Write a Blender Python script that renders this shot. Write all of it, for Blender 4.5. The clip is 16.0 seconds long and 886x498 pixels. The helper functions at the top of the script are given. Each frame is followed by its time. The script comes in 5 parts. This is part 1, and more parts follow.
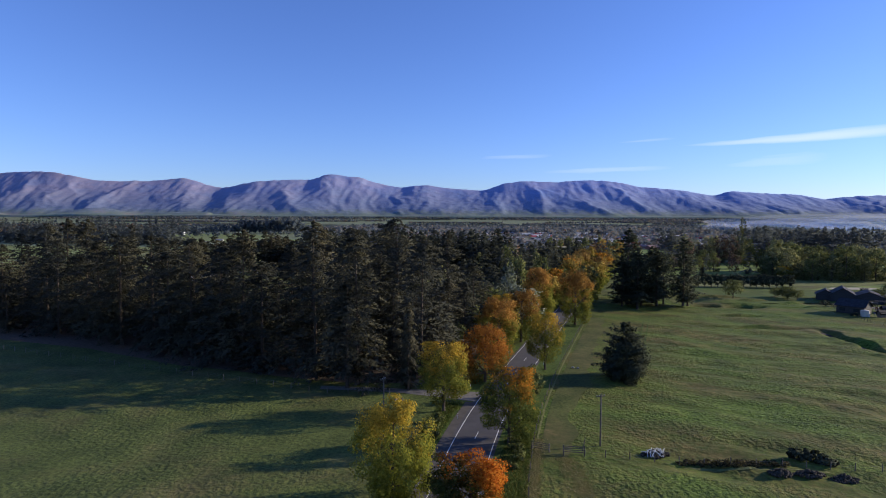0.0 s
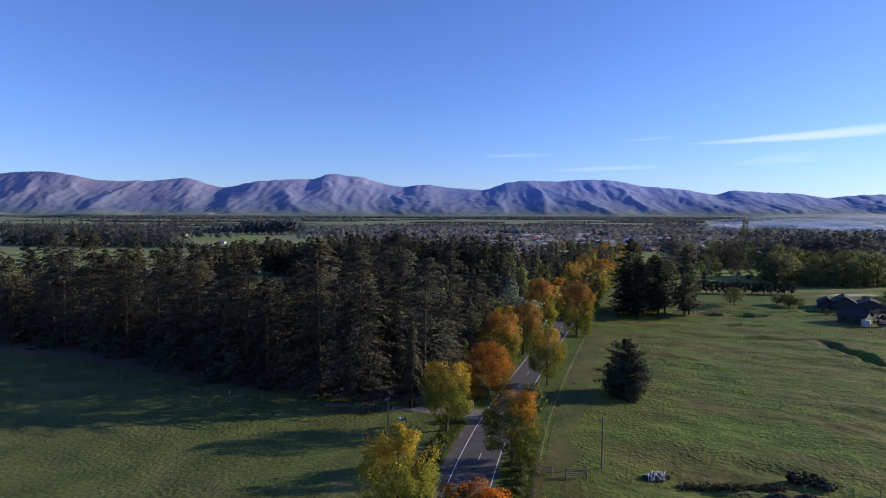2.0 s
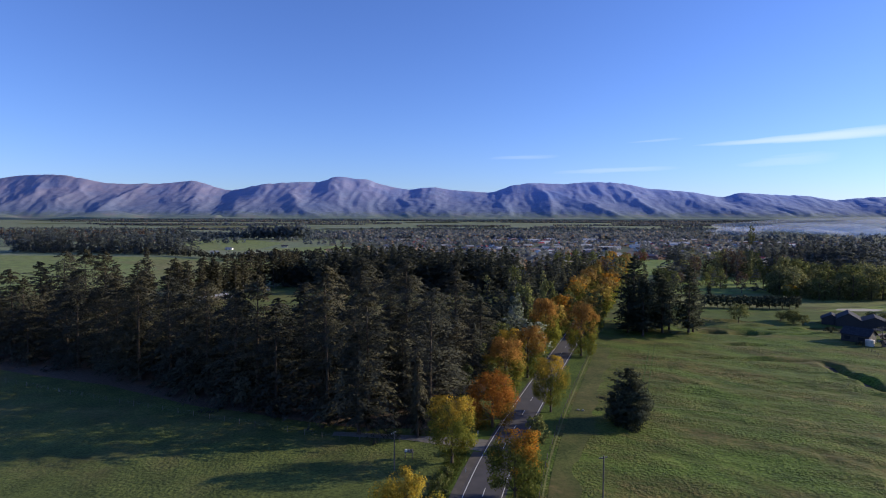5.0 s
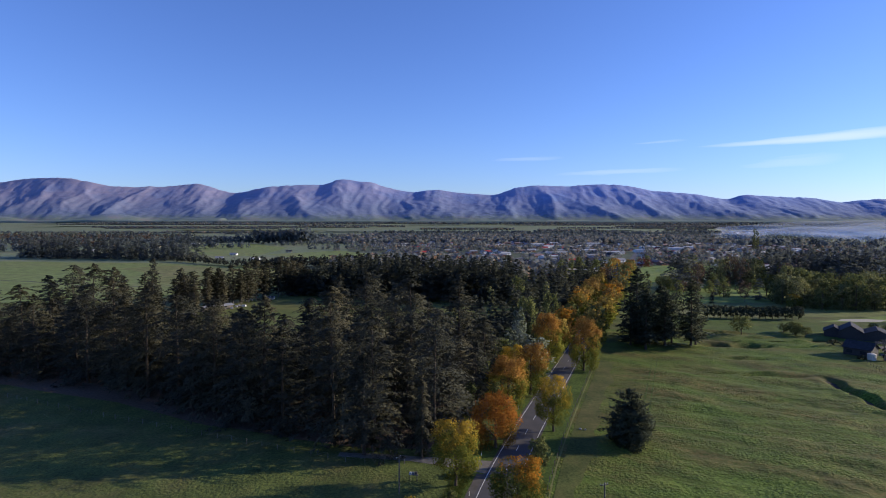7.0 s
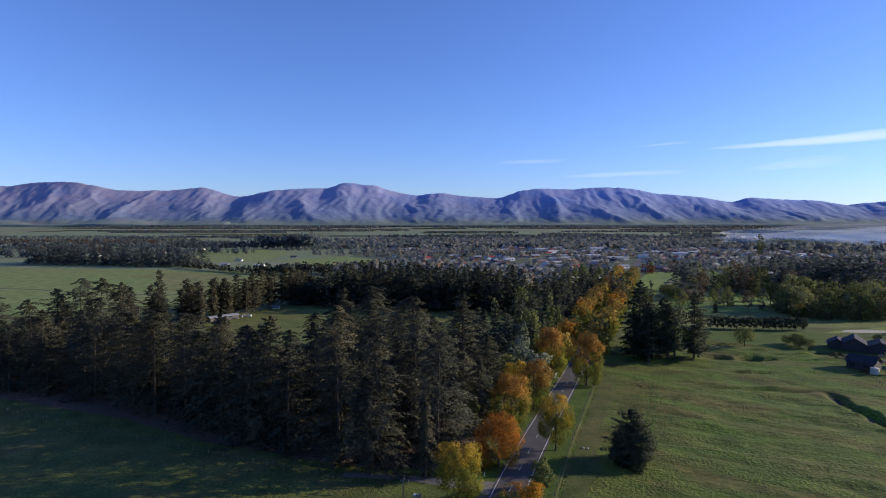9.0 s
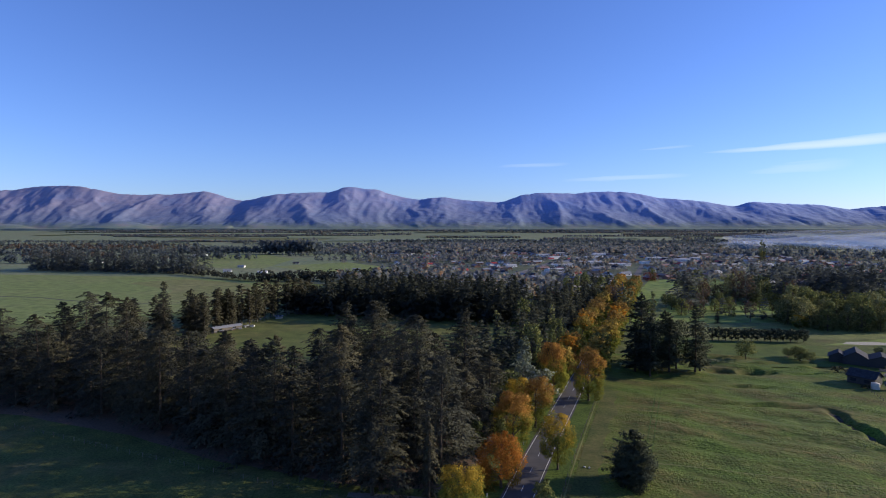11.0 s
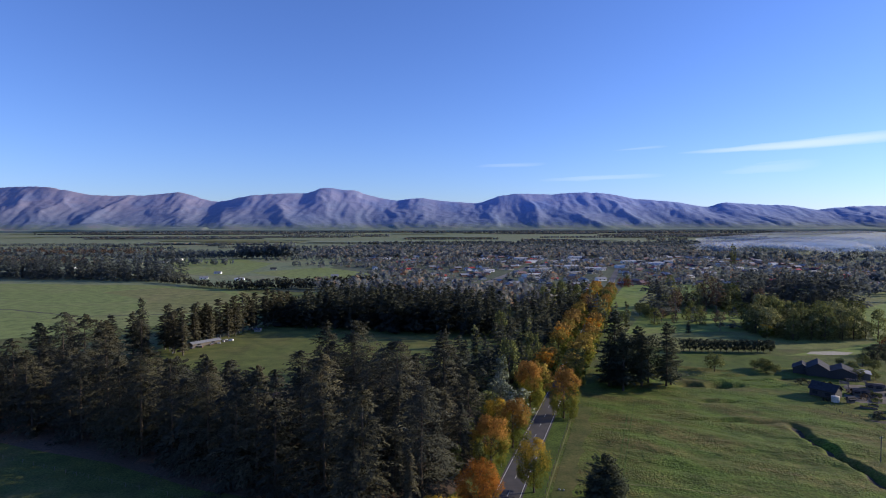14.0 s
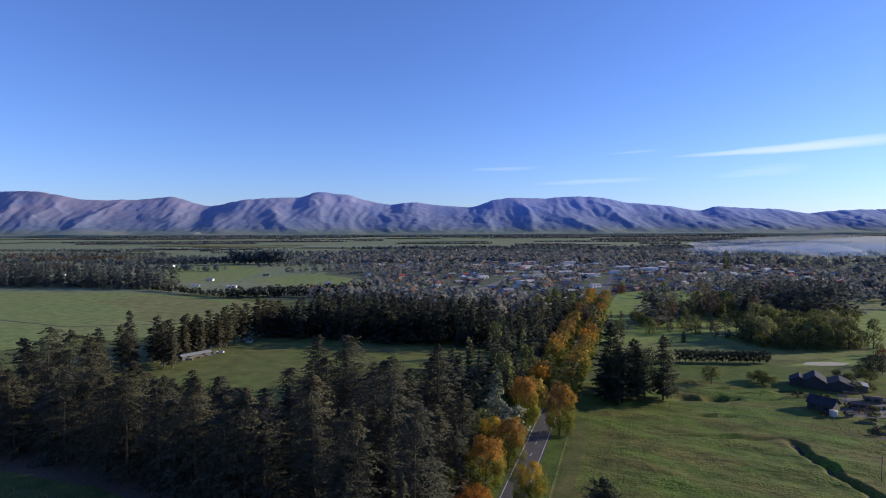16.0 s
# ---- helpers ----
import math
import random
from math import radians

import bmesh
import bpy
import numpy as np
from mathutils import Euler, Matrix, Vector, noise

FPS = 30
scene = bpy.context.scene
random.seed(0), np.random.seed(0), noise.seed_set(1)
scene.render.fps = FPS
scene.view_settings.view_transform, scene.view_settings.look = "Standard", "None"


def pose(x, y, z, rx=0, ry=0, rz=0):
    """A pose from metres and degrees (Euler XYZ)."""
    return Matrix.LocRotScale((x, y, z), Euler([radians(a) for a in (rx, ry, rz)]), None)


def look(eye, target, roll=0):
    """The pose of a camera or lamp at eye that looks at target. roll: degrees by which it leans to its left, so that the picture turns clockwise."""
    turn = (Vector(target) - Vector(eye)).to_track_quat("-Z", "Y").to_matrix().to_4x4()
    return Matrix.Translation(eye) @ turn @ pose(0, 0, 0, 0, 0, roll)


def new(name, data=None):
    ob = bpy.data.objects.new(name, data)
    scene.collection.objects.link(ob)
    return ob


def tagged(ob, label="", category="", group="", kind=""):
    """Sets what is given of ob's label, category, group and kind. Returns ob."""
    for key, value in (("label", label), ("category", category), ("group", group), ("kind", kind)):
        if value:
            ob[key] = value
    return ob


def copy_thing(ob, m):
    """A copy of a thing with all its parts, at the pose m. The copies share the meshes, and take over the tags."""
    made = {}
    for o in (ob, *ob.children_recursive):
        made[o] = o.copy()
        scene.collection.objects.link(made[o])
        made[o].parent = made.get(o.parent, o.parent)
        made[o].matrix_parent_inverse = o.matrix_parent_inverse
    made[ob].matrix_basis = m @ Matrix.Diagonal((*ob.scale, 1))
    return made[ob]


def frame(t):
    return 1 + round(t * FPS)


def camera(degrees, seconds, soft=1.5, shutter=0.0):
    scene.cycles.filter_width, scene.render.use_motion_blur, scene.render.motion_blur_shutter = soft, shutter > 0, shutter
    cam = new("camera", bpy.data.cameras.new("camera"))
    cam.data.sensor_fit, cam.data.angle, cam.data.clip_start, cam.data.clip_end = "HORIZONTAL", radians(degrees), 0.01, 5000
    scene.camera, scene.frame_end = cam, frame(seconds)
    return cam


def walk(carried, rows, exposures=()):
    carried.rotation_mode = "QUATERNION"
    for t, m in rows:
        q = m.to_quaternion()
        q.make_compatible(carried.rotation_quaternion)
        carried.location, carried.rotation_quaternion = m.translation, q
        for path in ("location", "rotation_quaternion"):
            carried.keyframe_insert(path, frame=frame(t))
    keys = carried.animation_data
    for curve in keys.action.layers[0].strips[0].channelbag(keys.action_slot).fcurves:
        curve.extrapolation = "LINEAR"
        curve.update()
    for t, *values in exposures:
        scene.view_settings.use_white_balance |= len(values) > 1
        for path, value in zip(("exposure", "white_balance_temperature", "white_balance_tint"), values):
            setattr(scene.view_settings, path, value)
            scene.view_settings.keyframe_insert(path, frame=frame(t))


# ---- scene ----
cam = camera(74.65, 16.0, soft=1.0)
PATH = [
    (0, (0.00, 0.00, 35.00), (0.75, 99.85, 29.52), 0.22),
    (0.5, (-0.07, -0.19, 36.11), (0.62, 99.65, 30.51), 0.21),
    (1, (-0.16, -0.41, 37.12), (0.46, 99.43, 31.45), 0.21),
    (1.5, (-0.22, -0.69, 38.10), (0.28, 99.15, 32.43), 0.20),
    (2, (-0.29, -0.99, 39.16), (0.15, 98.85, 33.49), 0.17),
    (2.5, (-0.34, -1.31, 40.22), (0.01, 98.53, 34.55), 0.18),
    (3, (-0.34, -1.71, 41.27), (-0.13, 98.13, 35.63), 0.17),
    (3.5, (-0.31, -2.10, 42.35), (-0.30, 97.75, 36.78), 0.18),
    (4, (-0.23, -2.47, 43.50), (-0.42, 97.38, 37.98), 0.17),
    (6.5, (-0.15, -4.53, 49.35), (-1.23, 95.34, 44.23), 0.08),
    (7, (-0.17, -4.98, 50.57), (-1.39, 94.89, 45.52), 0.06),
    (7.5, (-0.14, -5.37, 51.69), (-1.55, 94.50, 46.77), 0.06),
    (8, (-0.08, -5.78, 52.79), (-1.63, 94.09, 47.95), 0.02),
    (8.5, (0.00, -6.13, 53.89), (-1.73, 93.74, 49.16), 0.00),
    (9, (0.04, -6.45, 55.00), (-1.90, 93.43, 50.41), -0.02),
    (11.5, (-0.27, -8.35, 60.56), (-2.61, 91.54, 56.66), 0.00),
    (12, (-0.33, -8.90, 61.91), (-2.75, 91.00, 58.04), -0.03),
    (12.5, (-0.38, -9.80, 63.34), (-2.38, 90.11, 59.46), -0.09),
    (13, (-0.38, -10.78, 64.78), (-1.22, 89.13, 60.86), -0.12),
    (13.5, (-0.43, -11.51, 66.16), (0.07, 88.41, 62.17), -0.10),
    (14, (-0.42, -11.91, 67.44), (1.09, 88.00, 63.42), -0.11),
    (14.5, (-0.31, -12.10, 68.55), (1.87, 87.80, 64.51), -0.14),
    (15, (-0.10, -11.85, 69.45), (2.36, 88.04, 65.47), -0.15),
    (15.5, (-0.01, -10.64, 70.24), (2.84, 89.24, 66.30), -0.19),
    (16, (-0.23, -8.30, 70.98), (2.32, 91.61, 67.59), -0.20),
]
walk(cam, [(t, look(eye, target, roll)) for t, eye, target, roll in PATH], exposures=[(0, 0.42), (16, 0.42)])

# ---------------------------------------------------------------- light
SUN_EL, SUN_AZ = radians(17.3), radians(79.0)     # azimuth clockwise from +Y
world = bpy.data.worlds.new("sky")
scene.world = world
world.use_nodes = True
wn, wl = world.node_tree.nodes, world.node_tree.links
wn.clear()
w_out = wn.new("ShaderNodeOutputWorld")
w_bg = wn.new("ShaderNodeBackground")
w_sky = wn.new("ShaderNodeTexSky")
w_sky.sky_type = "NISHITA"
w_sky.sun_disc = False
w_sky.sun_elevation, w_sky.sun_rotation = SUN_EL, SUN_AZ
w_sky.altitude, w_sky.air_density, w_sky.dust_density, w_sky.ozone_density = 300, 1.0, 0.25, 3.5
w_bg.inputs["Strength"].default_value = 0.12
wl.new(w_bg.outputs[0], w_out.inputs[0])


def sky_streak(az, el, half_az, half_el, slope, amount, rough):
    """A thin veil of high cloud: where it lies in azimuth and elevation (degrees), its size, and how it leans."""
    def op(kind, a, b=None):
        n = wn.new("ShaderNodeMath")
        n.operation = kind
        for slot, v in ((0, a), (1, b)):
            if isinstance(v, (int, float)):
                n.inputs[slot].default_value = v
            elif v is not None:
                wl.new(v, n.inputs[slot])
        return n.outputs[0]
    tc = wn.new("ShaderNodeTexCoord")
    sep = wn.new("ShaderNodeSeparateXYZ")
    wl.new(tc.outputs["Generated"], sep.inputs[0])
    a = op("MULTIPLY", op("ARCTAN2", sep.outputs["X"], sep.outputs["Y"]), 57.2958)
    e = op("MULTIPLY", op("ARCSINE", sep.outputs["Z"]), 57.2958)
    da = op("SUBTRACT", a, az)
    de = op("SUBTRACT", op("SUBTRACT", e, el), op("MULTIPLY", da, slope))
    comb = wn.new("ShaderNodeCombineXYZ")
    wl.new(op("MULTIPLY", da, 0.22), comb.inputs[0])
    wl.new(op("MULTIPLY", de, 2.2), comb.inputs[1])
    comb.inputs[2].default_value = az
    nz = wn.new("ShaderNodeTexNoise")
    nz.inputs["Scale"].default_value, nz.inputs["Detail"].default_value = 1.2, 5.0
    wl.new(comb.outputs[0], nz.inputs[0])
    warp = op("MULTIPLY", op("SUBTRACT", nz.outputs["Fac"], 0.5), rough)
    widen = op("ADD", 1.0, op("MULTIPLY", da, 0.5 / half_az))
    qa = op("POWER", op("ABSOLUTE", op("DIVIDE", da, half_az)), 2.0)
    qe = op("POWER", op("ABSOLUTE", op("DIVIDE", op("ADD", de, warp), op("MULTIPLY", widen, half_el))), 2.0)
    g = op("SUBTRACT", 1.0, op("ADD", qa, qe))
    return op("MULTIPLY", op("MAXIMUM", g, 0.0), amount)


sky_colour = w_sky.outputs[0]
for streak in ((33.0, 6.75, 10.5, 0.42, 0.028, 0.62, 0.35), (19.5, 7.1, 2.6, 0.12, 0.03, 0.16, 0.3), (7.5, 5.85, 3.6, 0.25, 0.03, 0.16, 0.6), (16.0, 4.5, 6.0, 0.28, 0.02, 0.22, 0.6), (30.0, 4.9, 4.0, 0.5, 0.05, 0.18, 0.9)):
    mixer = wn.new("ShaderNodeMix")
    mixer.data_type = "RGBA"
    wl.new(sky_streak(*streak), mixer.inputs[0])
    wl.new(sky_colour, mixer.inputs[6])
    mixer.inputs[7].default_value = (8.2, 8.0, 8.4, 1)
    sky_colour = mixer.outputs[2]
sky_tint = wn.new("ShaderNodeMix")
sky_tint.data_type, sky_tint.blend_type = "RGBA", "MULTIPLY"
sky_tint.inputs[0].default_value = 1.0
wl.new(sky_colour, sky_tint.inputs[6])
sky_tint.inputs[7].default_value = (0.66, 0.77, 1.24, 1)
wl.new(sky_tint.outputs[2], w_bg.inputs["Color"])

sun = new("sun", bpy.data.lights.new("sun", "SUN"))
sun.data.energy, sun.data.angle, sun.data.color = 4.4, radians(0.6), (1.0, 0.86, 0.66)
TO_SUN = Vector((math.sin(SUN_AZ) * math.cos(SUN_EL), math.cos(SUN_AZ) * math.cos(SUN_EL), math.sin(SUN_EL)))
sun.matrix_world = look(TO_SUN * 300, (0, 0, 0))


# ---------------------------------------------------------------- materials
def material(name):
    m = bpy.data.materials.new(name)
    m.use_nodes = True
    nt = m.node_tree
    return m, nt, nt.nodes["Principled BSDF"]


def ramp(nt, fac, stops):
    r = nt.nodes.new("ShaderNodeValToRGB")
    e = r.color_ramp.elements
    while len(e) < len(stops):
        e.new(0.5)
    for el, (p, c) in zip(e, stops):
        el.position, el.color = p, (*c, 1)
    nt.links.new(fac, r.inputs[0])
    return r.outputs[0]


def noise_tex(nt, scale, detail=4.0, rough=0.55, coords="Object", stretch=None):
    tc = nt.nodes.new("ShaderNodeTexCoord")
    n = nt.nodes.new("ShaderNodeTexNoise")
    n.inputs["Scale"].default_value, n.inputs["Detail"].default_value, n.inputs["Roughness"].default_value = scale, detail, rough
    src = tc.outputs[coords]
    if stretch:
        mp = nt.nodes.new("ShaderNodeMapping")
        mp.vector_type = "TEXTURE"
        mp.inputs["Scale"].default_value = [1 / k for k in stretch[:3]]
        if len(stretch) > 3:
            mp.inputs["Rotation"].default_value = (0, 0, stretch[3])
        nt.links.new(src, mp.inputs[0])
        src = mp.outputs[0]
    nt.links.new(src, n.inputs[0])
    return n.outputs["Fac"]


def mix(nt, a, b, fac, blend="MIX"):
    n = nt.nodes.new("ShaderNodeMix")
    n.data_type, n.blend_type = "RGBA", blend
    for slot, v in ((0, fac), (6, a), (7, b)):
        if isinstance(v, (int, float)):
            n.inputs[slot].default_value = v
        elif isinstance(v, tuple):
            n.inputs[slot].default_value = (*v, 1)
        else:
            nt.links.new(v, n.inputs[slot])
    return n.outputs[2]


def bump(nt, bsdf, height, strength, distance):
    b = nt.nodes.new("ShaderNodeBump")
    b.inputs["Strength"].default_value, b.inputs["Distance"].default_value = strength, distance
    nt.links.new(height, b.inputs["Height"])
    nt.links.new(b.outputs[0], bsdf.inputs["Normal"])


def grass_material(name, dark, mid, dry, dry_amount=0.5, tuft=0.35, big=0.035, streak=None):
    m, nt, b = material(name)
    fine = noise_tex(nt, 1.6, 6, 0.65)
    wide = noise_tex(nt, big, 5, 0.6, stretch=streak)
    base = ramp(nt, fine, [(0.36, dark), (0.60, mid)])
    mask = ramp(nt, wide, [(0.62 - 0.3 * dry_amount, (0, 0, 0)), (0.80 - 0.2 * dry_amount, (1, 1, 1))])
    dryc = ramp(nt, noise_tex(nt, 0.7, 6, 0.7), [(0.3, dark), (0.65, dry)])
    col = mix(nt, base, dryc, mask)
    col = mix(nt, col, ramp(nt, noise_tex(nt, 0.12, 4), [(0.32, (0.66, 0.70, 0.64)), (0.68, (1.22, 1.20, 1.04))]), 1.0, "MULTIPLY")
    nt.links.new(col, b.inputs["Base Color"])
    b.inputs["Roughness"].default_value = 0.9
    b.inputs["Specular IOR Level"].default_value = 0.15
    lumpy = ramp(nt, noise_tex(nt, 0.035, 3, 0.6, stretch=streak), [(0.38, (0.15, 0.15, 0.15)), (0.62, (1, 1, 1))])
    bump(nt, b, mix(nt, noise_tex(nt, 1.3, 4, 0.55), lumpy, 1.0, "MULTIPLY"), 1.0, tuft * 1.35)
    return m


def plain_material(name, dark, light, scale=3.0, rough=0.8, bump_by=0.0, metal=0.0):
    m, nt, b = material(name)
    nt.links.new(ramp(nt, noise_tex(nt, scale, 6, 0.65), [(0.3, dark), (0.7, light)]), b.inputs["Base Color"])
    b.inputs["Roughness"].default_value, b.inputs["Metallic"].default_value = rough, metal
    if bump_by:
        bump(nt, b, noise_tex(nt, scale * 4, 4), 0.6, bump_by)
    return m


def leaf_material(name, stops, low=None, height=10.0, through_light=0.3, side=0.0, stand=0.0):
    """Leaves: colour varies from clump to clump; low: greener colours in patches, more of them in the lower crown and,
    with side, away from the side that turned first; stand: colours go tree by tree instead, at that scale."""
    m, nt, b = material(name)
    geo = nt.nodes.new("ShaderNodeNewGeometry")
    pick = geo.outputs["Random Per Island"]
    if stand:
        spread = nt.nodes.new("ShaderNodeMapRange")
        spread.inputs["From Min"].default_value, spread.inputs["From Max"].default_value = 0.34, 0.66
        nt.links.new(noise_tex(nt, stand, 2, 0.6), spread.inputs[0])
        pick = spread.outputs[0]
    col = ramp(nt, pick, stops)
    if low:
        tc = nt.nodes.new("ShaderNodeTexCoord")
        sep = nt.nodes.new("ShaderNodeSeparateXYZ")
        nt.links.new(tc.outputs["Object"], sep.inputs[0])
        n = noise_tex(nt, 0.30, 3, 0.6)
        ma = nt.nodes.new("ShaderNodeMath")
        ma.operation = "MULTIPLY_ADD"
        nt.links.new(n, ma.inputs[0])
        ma.inputs[1].default_value = height * 1.5
        lean = nt.nodes.new("ShaderNodeMath")
        lean.operation = "MULTIPLY_ADD"
        lean.inputs[1].default_value = side
        nt.links.new(sep.outputs["X"], lean.inputs[0])
        nt.links.new(sep.outputs["Z"], lean.inputs[2])
        nt.links.new(lean.outputs[0], ma.inputs[2])
        f = nt.nodes.new("ShaderNodeMapRange")
        f.inputs["From Min"].default_value, f.inputs["From Max"].default_value = height * 1.18, height * 1.46
        nt.links.new(ma.outputs[0], f.inputs[0])
        col = mix(nt, ramp(nt, geo.outputs["Random Per Island"], low), col, f.outputs[0])
    oi = nt.nodes.new("ShaderNodeObjectInfo")
    col = mix(nt, col, ramp(nt, oi.outputs["Random"], [(0.0, (0.78, 0.80, 0.80)), (1.0, (1.2, 1.16, 1.12))]), 1.0, "MULTIPLY")
    nt.links.new(col, b.inputs["Base Color"])
    b.inputs["Roughness"].default_value = 0.9
    b.inputs["Specular IOR Level"].default_value = 0.06
    t = nt.nodes.new("ShaderNodeBsdfTranslucent")
    nt.links.new(col, t.inputs["Color"])
    mx = nt.nodes.new("ShaderNodeMixShader")
    mx.inputs[0].default_value = through_light
    out = nt.nodes["Material Output"]
    nt.links.new(b.outputs[0], mx.inputs[1])
    nt.links.new(t.outputs[0], mx.inputs[2])
    nt.links.new(mx.outputs[0], out.inputs["Surface"])
    return m


M = {}
M["meadow"] = grass_material("meadow_grass", (0.050, 0.066, 0.021), (0.116, 0.144, 0.044), (0.180, 0.148, 0.070), 0.5, 0.30, 0.05)
M["paddock"] = grass_material("rough_paddock_grass", (0.048, 0.076, 0.014), (0.116, 0.174, 0.030), (0.162, 0.126, 0.046), 0.80, 0.58, 0.028, (1, 2.6, 1, -0.62))
M["verge"] = grass_material("mown_verge_grass", (0.041, 0.065, 0.013), (0.095, 0.138, 0.029), (0.117, 0.104, 0.042), 0.3, 0.06)
M["mown_strip"] = grass_material("mown_dry_grass", (0.052, 0.068, 0.018), (0.110, 0.128, 0.038), (0.150, 0.118, 0.055), 0.75, 0.05, 0.06)
M["pasture"] = grass_material("pale_pasture_grass", (0.125, 0.160, 0.052), (0.205, 0.245, 0.088), (0.27, 0.24, 0.125), 0.5, 0.05, 0.008)
M["dry_pasture"] = grass_material("dry_pasture_grass", (0.122, 0.132, 0.046), (0.205, 0.208, 0.084), (0.27, 0.235, 0.118), 0.6, 0.05, 0.02)
M["fairway"] = grass_material("fairway_grass", (0.110, 0.165, 0.039), (0.187, 0.242, 0.066), (0.264, 0.242, 0.110), 0.3, 0.03, 0.02)
M["rough_fairway"] = grass_material("olive_mown_rough", (0.098, 0.125, 0.042), (0.165, 0.188, 0.068), (0.230, 0.200, 0.100), 0.6, 0.06, 0.02)
# the plain's two grasses have blue-grey distance haze mixed into their colours
M["plain"] = grass_material("hazed_plain_fields", (0.120, 0.155, 0.092), (0.195, 0.228, 0.135), (0.27, 0.24, 0.160), 0.6, 0.05, 0.004, (1, 3, 1, 0.1))
M["plain_hazed"] = grass_material("hazed_distant_field", (0.132, 0.172, 0.126), (0.220, 0.265, 0.196), (0.297, 0.276, 0.224), 0.5, 0.05, 0.01)
M["olive_field"] = grass_material("olive_stubble_grass", (0.080, 0.102, 0.030), (0.136, 0.156, 0.050), (0.180, 0.150, 0.068), 0.5, 0.1, 0.02)
M["town_ground"] = grass_material("town_lawns_and_streets", (0.066, 0.082, 0.052), (0.110, 0.126, 0.082), (0.155, 0.150, 0.125), 0.5, 0.2, 0.02)
M["tuft"] = leaf_material("tussock_grass_blades", [(0.0, (0.061, 0.095, 0.022)), (0.6, (0.135, 0.189, 0.047)), (1.0, (0.257, 0.230, 0.081))])
M["dry_tuft"] = leaf_material("dry_grass_blades", [(0.0, (0.17, 0.19, 0.065)), (0.5, (0.36, 0.32, 0.155)), (1.0, (0.55, 0.47, 0.26))])
# far leaves: haze painted in as paler, bluer colours, with softened shade
M["far_green"] = leaf_material("hazed_farm_tree_leaves", [(0.0, (0.098, 0.124, 0.145)), (0.6, (0.138, 0.163, 0.173)), (1.0, (0.205, 0.212, 0.190))], through_light=0.5, stand=0.05)
M["litter"] = plain_material("needle_litter", (0.050, 0.034, 0.022), (0.150, 0.098, 0.066), 1.2, 0.95, 0.1)
M["asphalt"] = plain_material("worn_chipseal", (0.046, 0.044, 0.047), (0.074, 0.069, 0.071), 0.35, 0.85, 0.01)
M["shoulder"] = plain_material("dusty_shoulder", (0.055, 0.050, 0.045), (0.105, 0.092, 0.078), 0.5, 0.95, 0.02)
M["paint"] = plain_material("road_paint", (0.45, 0.45, 0.43), (0.75, 0.75, 0.72), 2.0, 0.7)
M["gravel"] = plain_material("pale_gravel", (0.11, 0.10, 0.085), (0.20, 0.185, 0.16), 1.5, 0.9, 0.03)
M["yard"] = plain_material("dull_yard_gravel", (0.085, 0.075, 0.06), (0.17, 0.145, 0.12), 0.5, 0.95, 0.03)
M["sand"] = plain_material("bunker_sand", (0.27, 0.25, 0.18), (0.42, 0.39, 0.31), 0.6, 0.9)
M["bark"] = plain_material("brown_bark", (0.035, 0.026, 0.018), (0.10, 0.075, 0.055), 5.0, 0.9, 0.04)
M["grey_bark"] = plain_material("grey_bark", (0.08, 0.07, 0.06), (0.20, 0.18, 0.16), 5.0, 0.9, 0.03)
M["timber"] = plain_material("weathered_timber", (0.07, 0.062, 0.05), (0.18, 0.155, 0.13), 6.0, 0.85, 0.01)
M["wire"] = plain_material("galvanised_wire", (0.08, 0.08, 0.085), (0.15, 0.15, 0.16), 4.0, 0.6, 0.0, 0.6)
M["white"] = plain_material("white_weatherboard", (0.60, 0.60, 0.58), (0.80, 0.80, 0.78), 2.0, 0.6)
M["cream"] = plain_material("cream_plaster", (0.42, 0.38, 0.30), (0.58, 0.53, 0.44), 2.0, 0.75)
M["brick"] = plain_material("brown_brick", (0.16, 0.08, 0.055), (0.26, 0.14, 0.10), 4.0, 0.85)
M["dark_wall"] = plain_material("dark_stained_boards", (0.018, 0.017, 0.018), (0.045, 0.042, 0.042), 3.0, 0.7)
M["iron_grey"] = plain_material("grey_iron_roof", (0.16, 0.17, 0.19), (0.26, 0.27, 0.29), 1.0, 0.8)
M["iron_dark"] = plain_material("charcoal_iron_roof", (0.022, 0.023, 0.028), (0.050, 0.052, 0.062), 1.0, 0.75)
M["iron_dark"].node_tree.nodes["Principled BSDF"].inputs["Specular IOR Level"].default_value = 0.12
M["iron_red"] = plain_material("red_iron_roof", (0.30, 0.035, 0.025), (0.45, 0.06, 0.045), 1.0, 0.5)
M["iron_pale"] = plain_material("pale_iron_roof", (0.30, 0.305, 0.315), (0.46, 0.46, 0.46), 1.0, 0.8)
M["iron_brown"] = plain_material("rusty_iron_roof", (0.17, 0.10, 0.08), (0.30, 0.20, 0.17), 1.0, 0.6)
M["glass"] = plain_material("dark_window_glass", (0.015, 0.018, 0.022), (0.03, 0.034, 0.04), 0.5, 0.08)
M["stone"] = plain_material("grey_rubble_stone", (0.07, 0.065, 0.06), (0.20, 0.19, 0.18), 3.0, 0.9, 0.04)
M["pale_stone"] = plain_material("pale_boulder_stone", (0.32, 0.31, 0.29), (0.52, 0.51, 0.48), 3.0, 0.9, 0.03)
M["earth"] = plain_material("dark_bare_earth", (0.025, 0.020, 0.014), (0.07, 0.055, 0.038), 1.5, 0.95, 0.1)
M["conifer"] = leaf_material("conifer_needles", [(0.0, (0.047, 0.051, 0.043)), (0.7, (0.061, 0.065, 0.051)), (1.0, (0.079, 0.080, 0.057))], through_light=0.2)
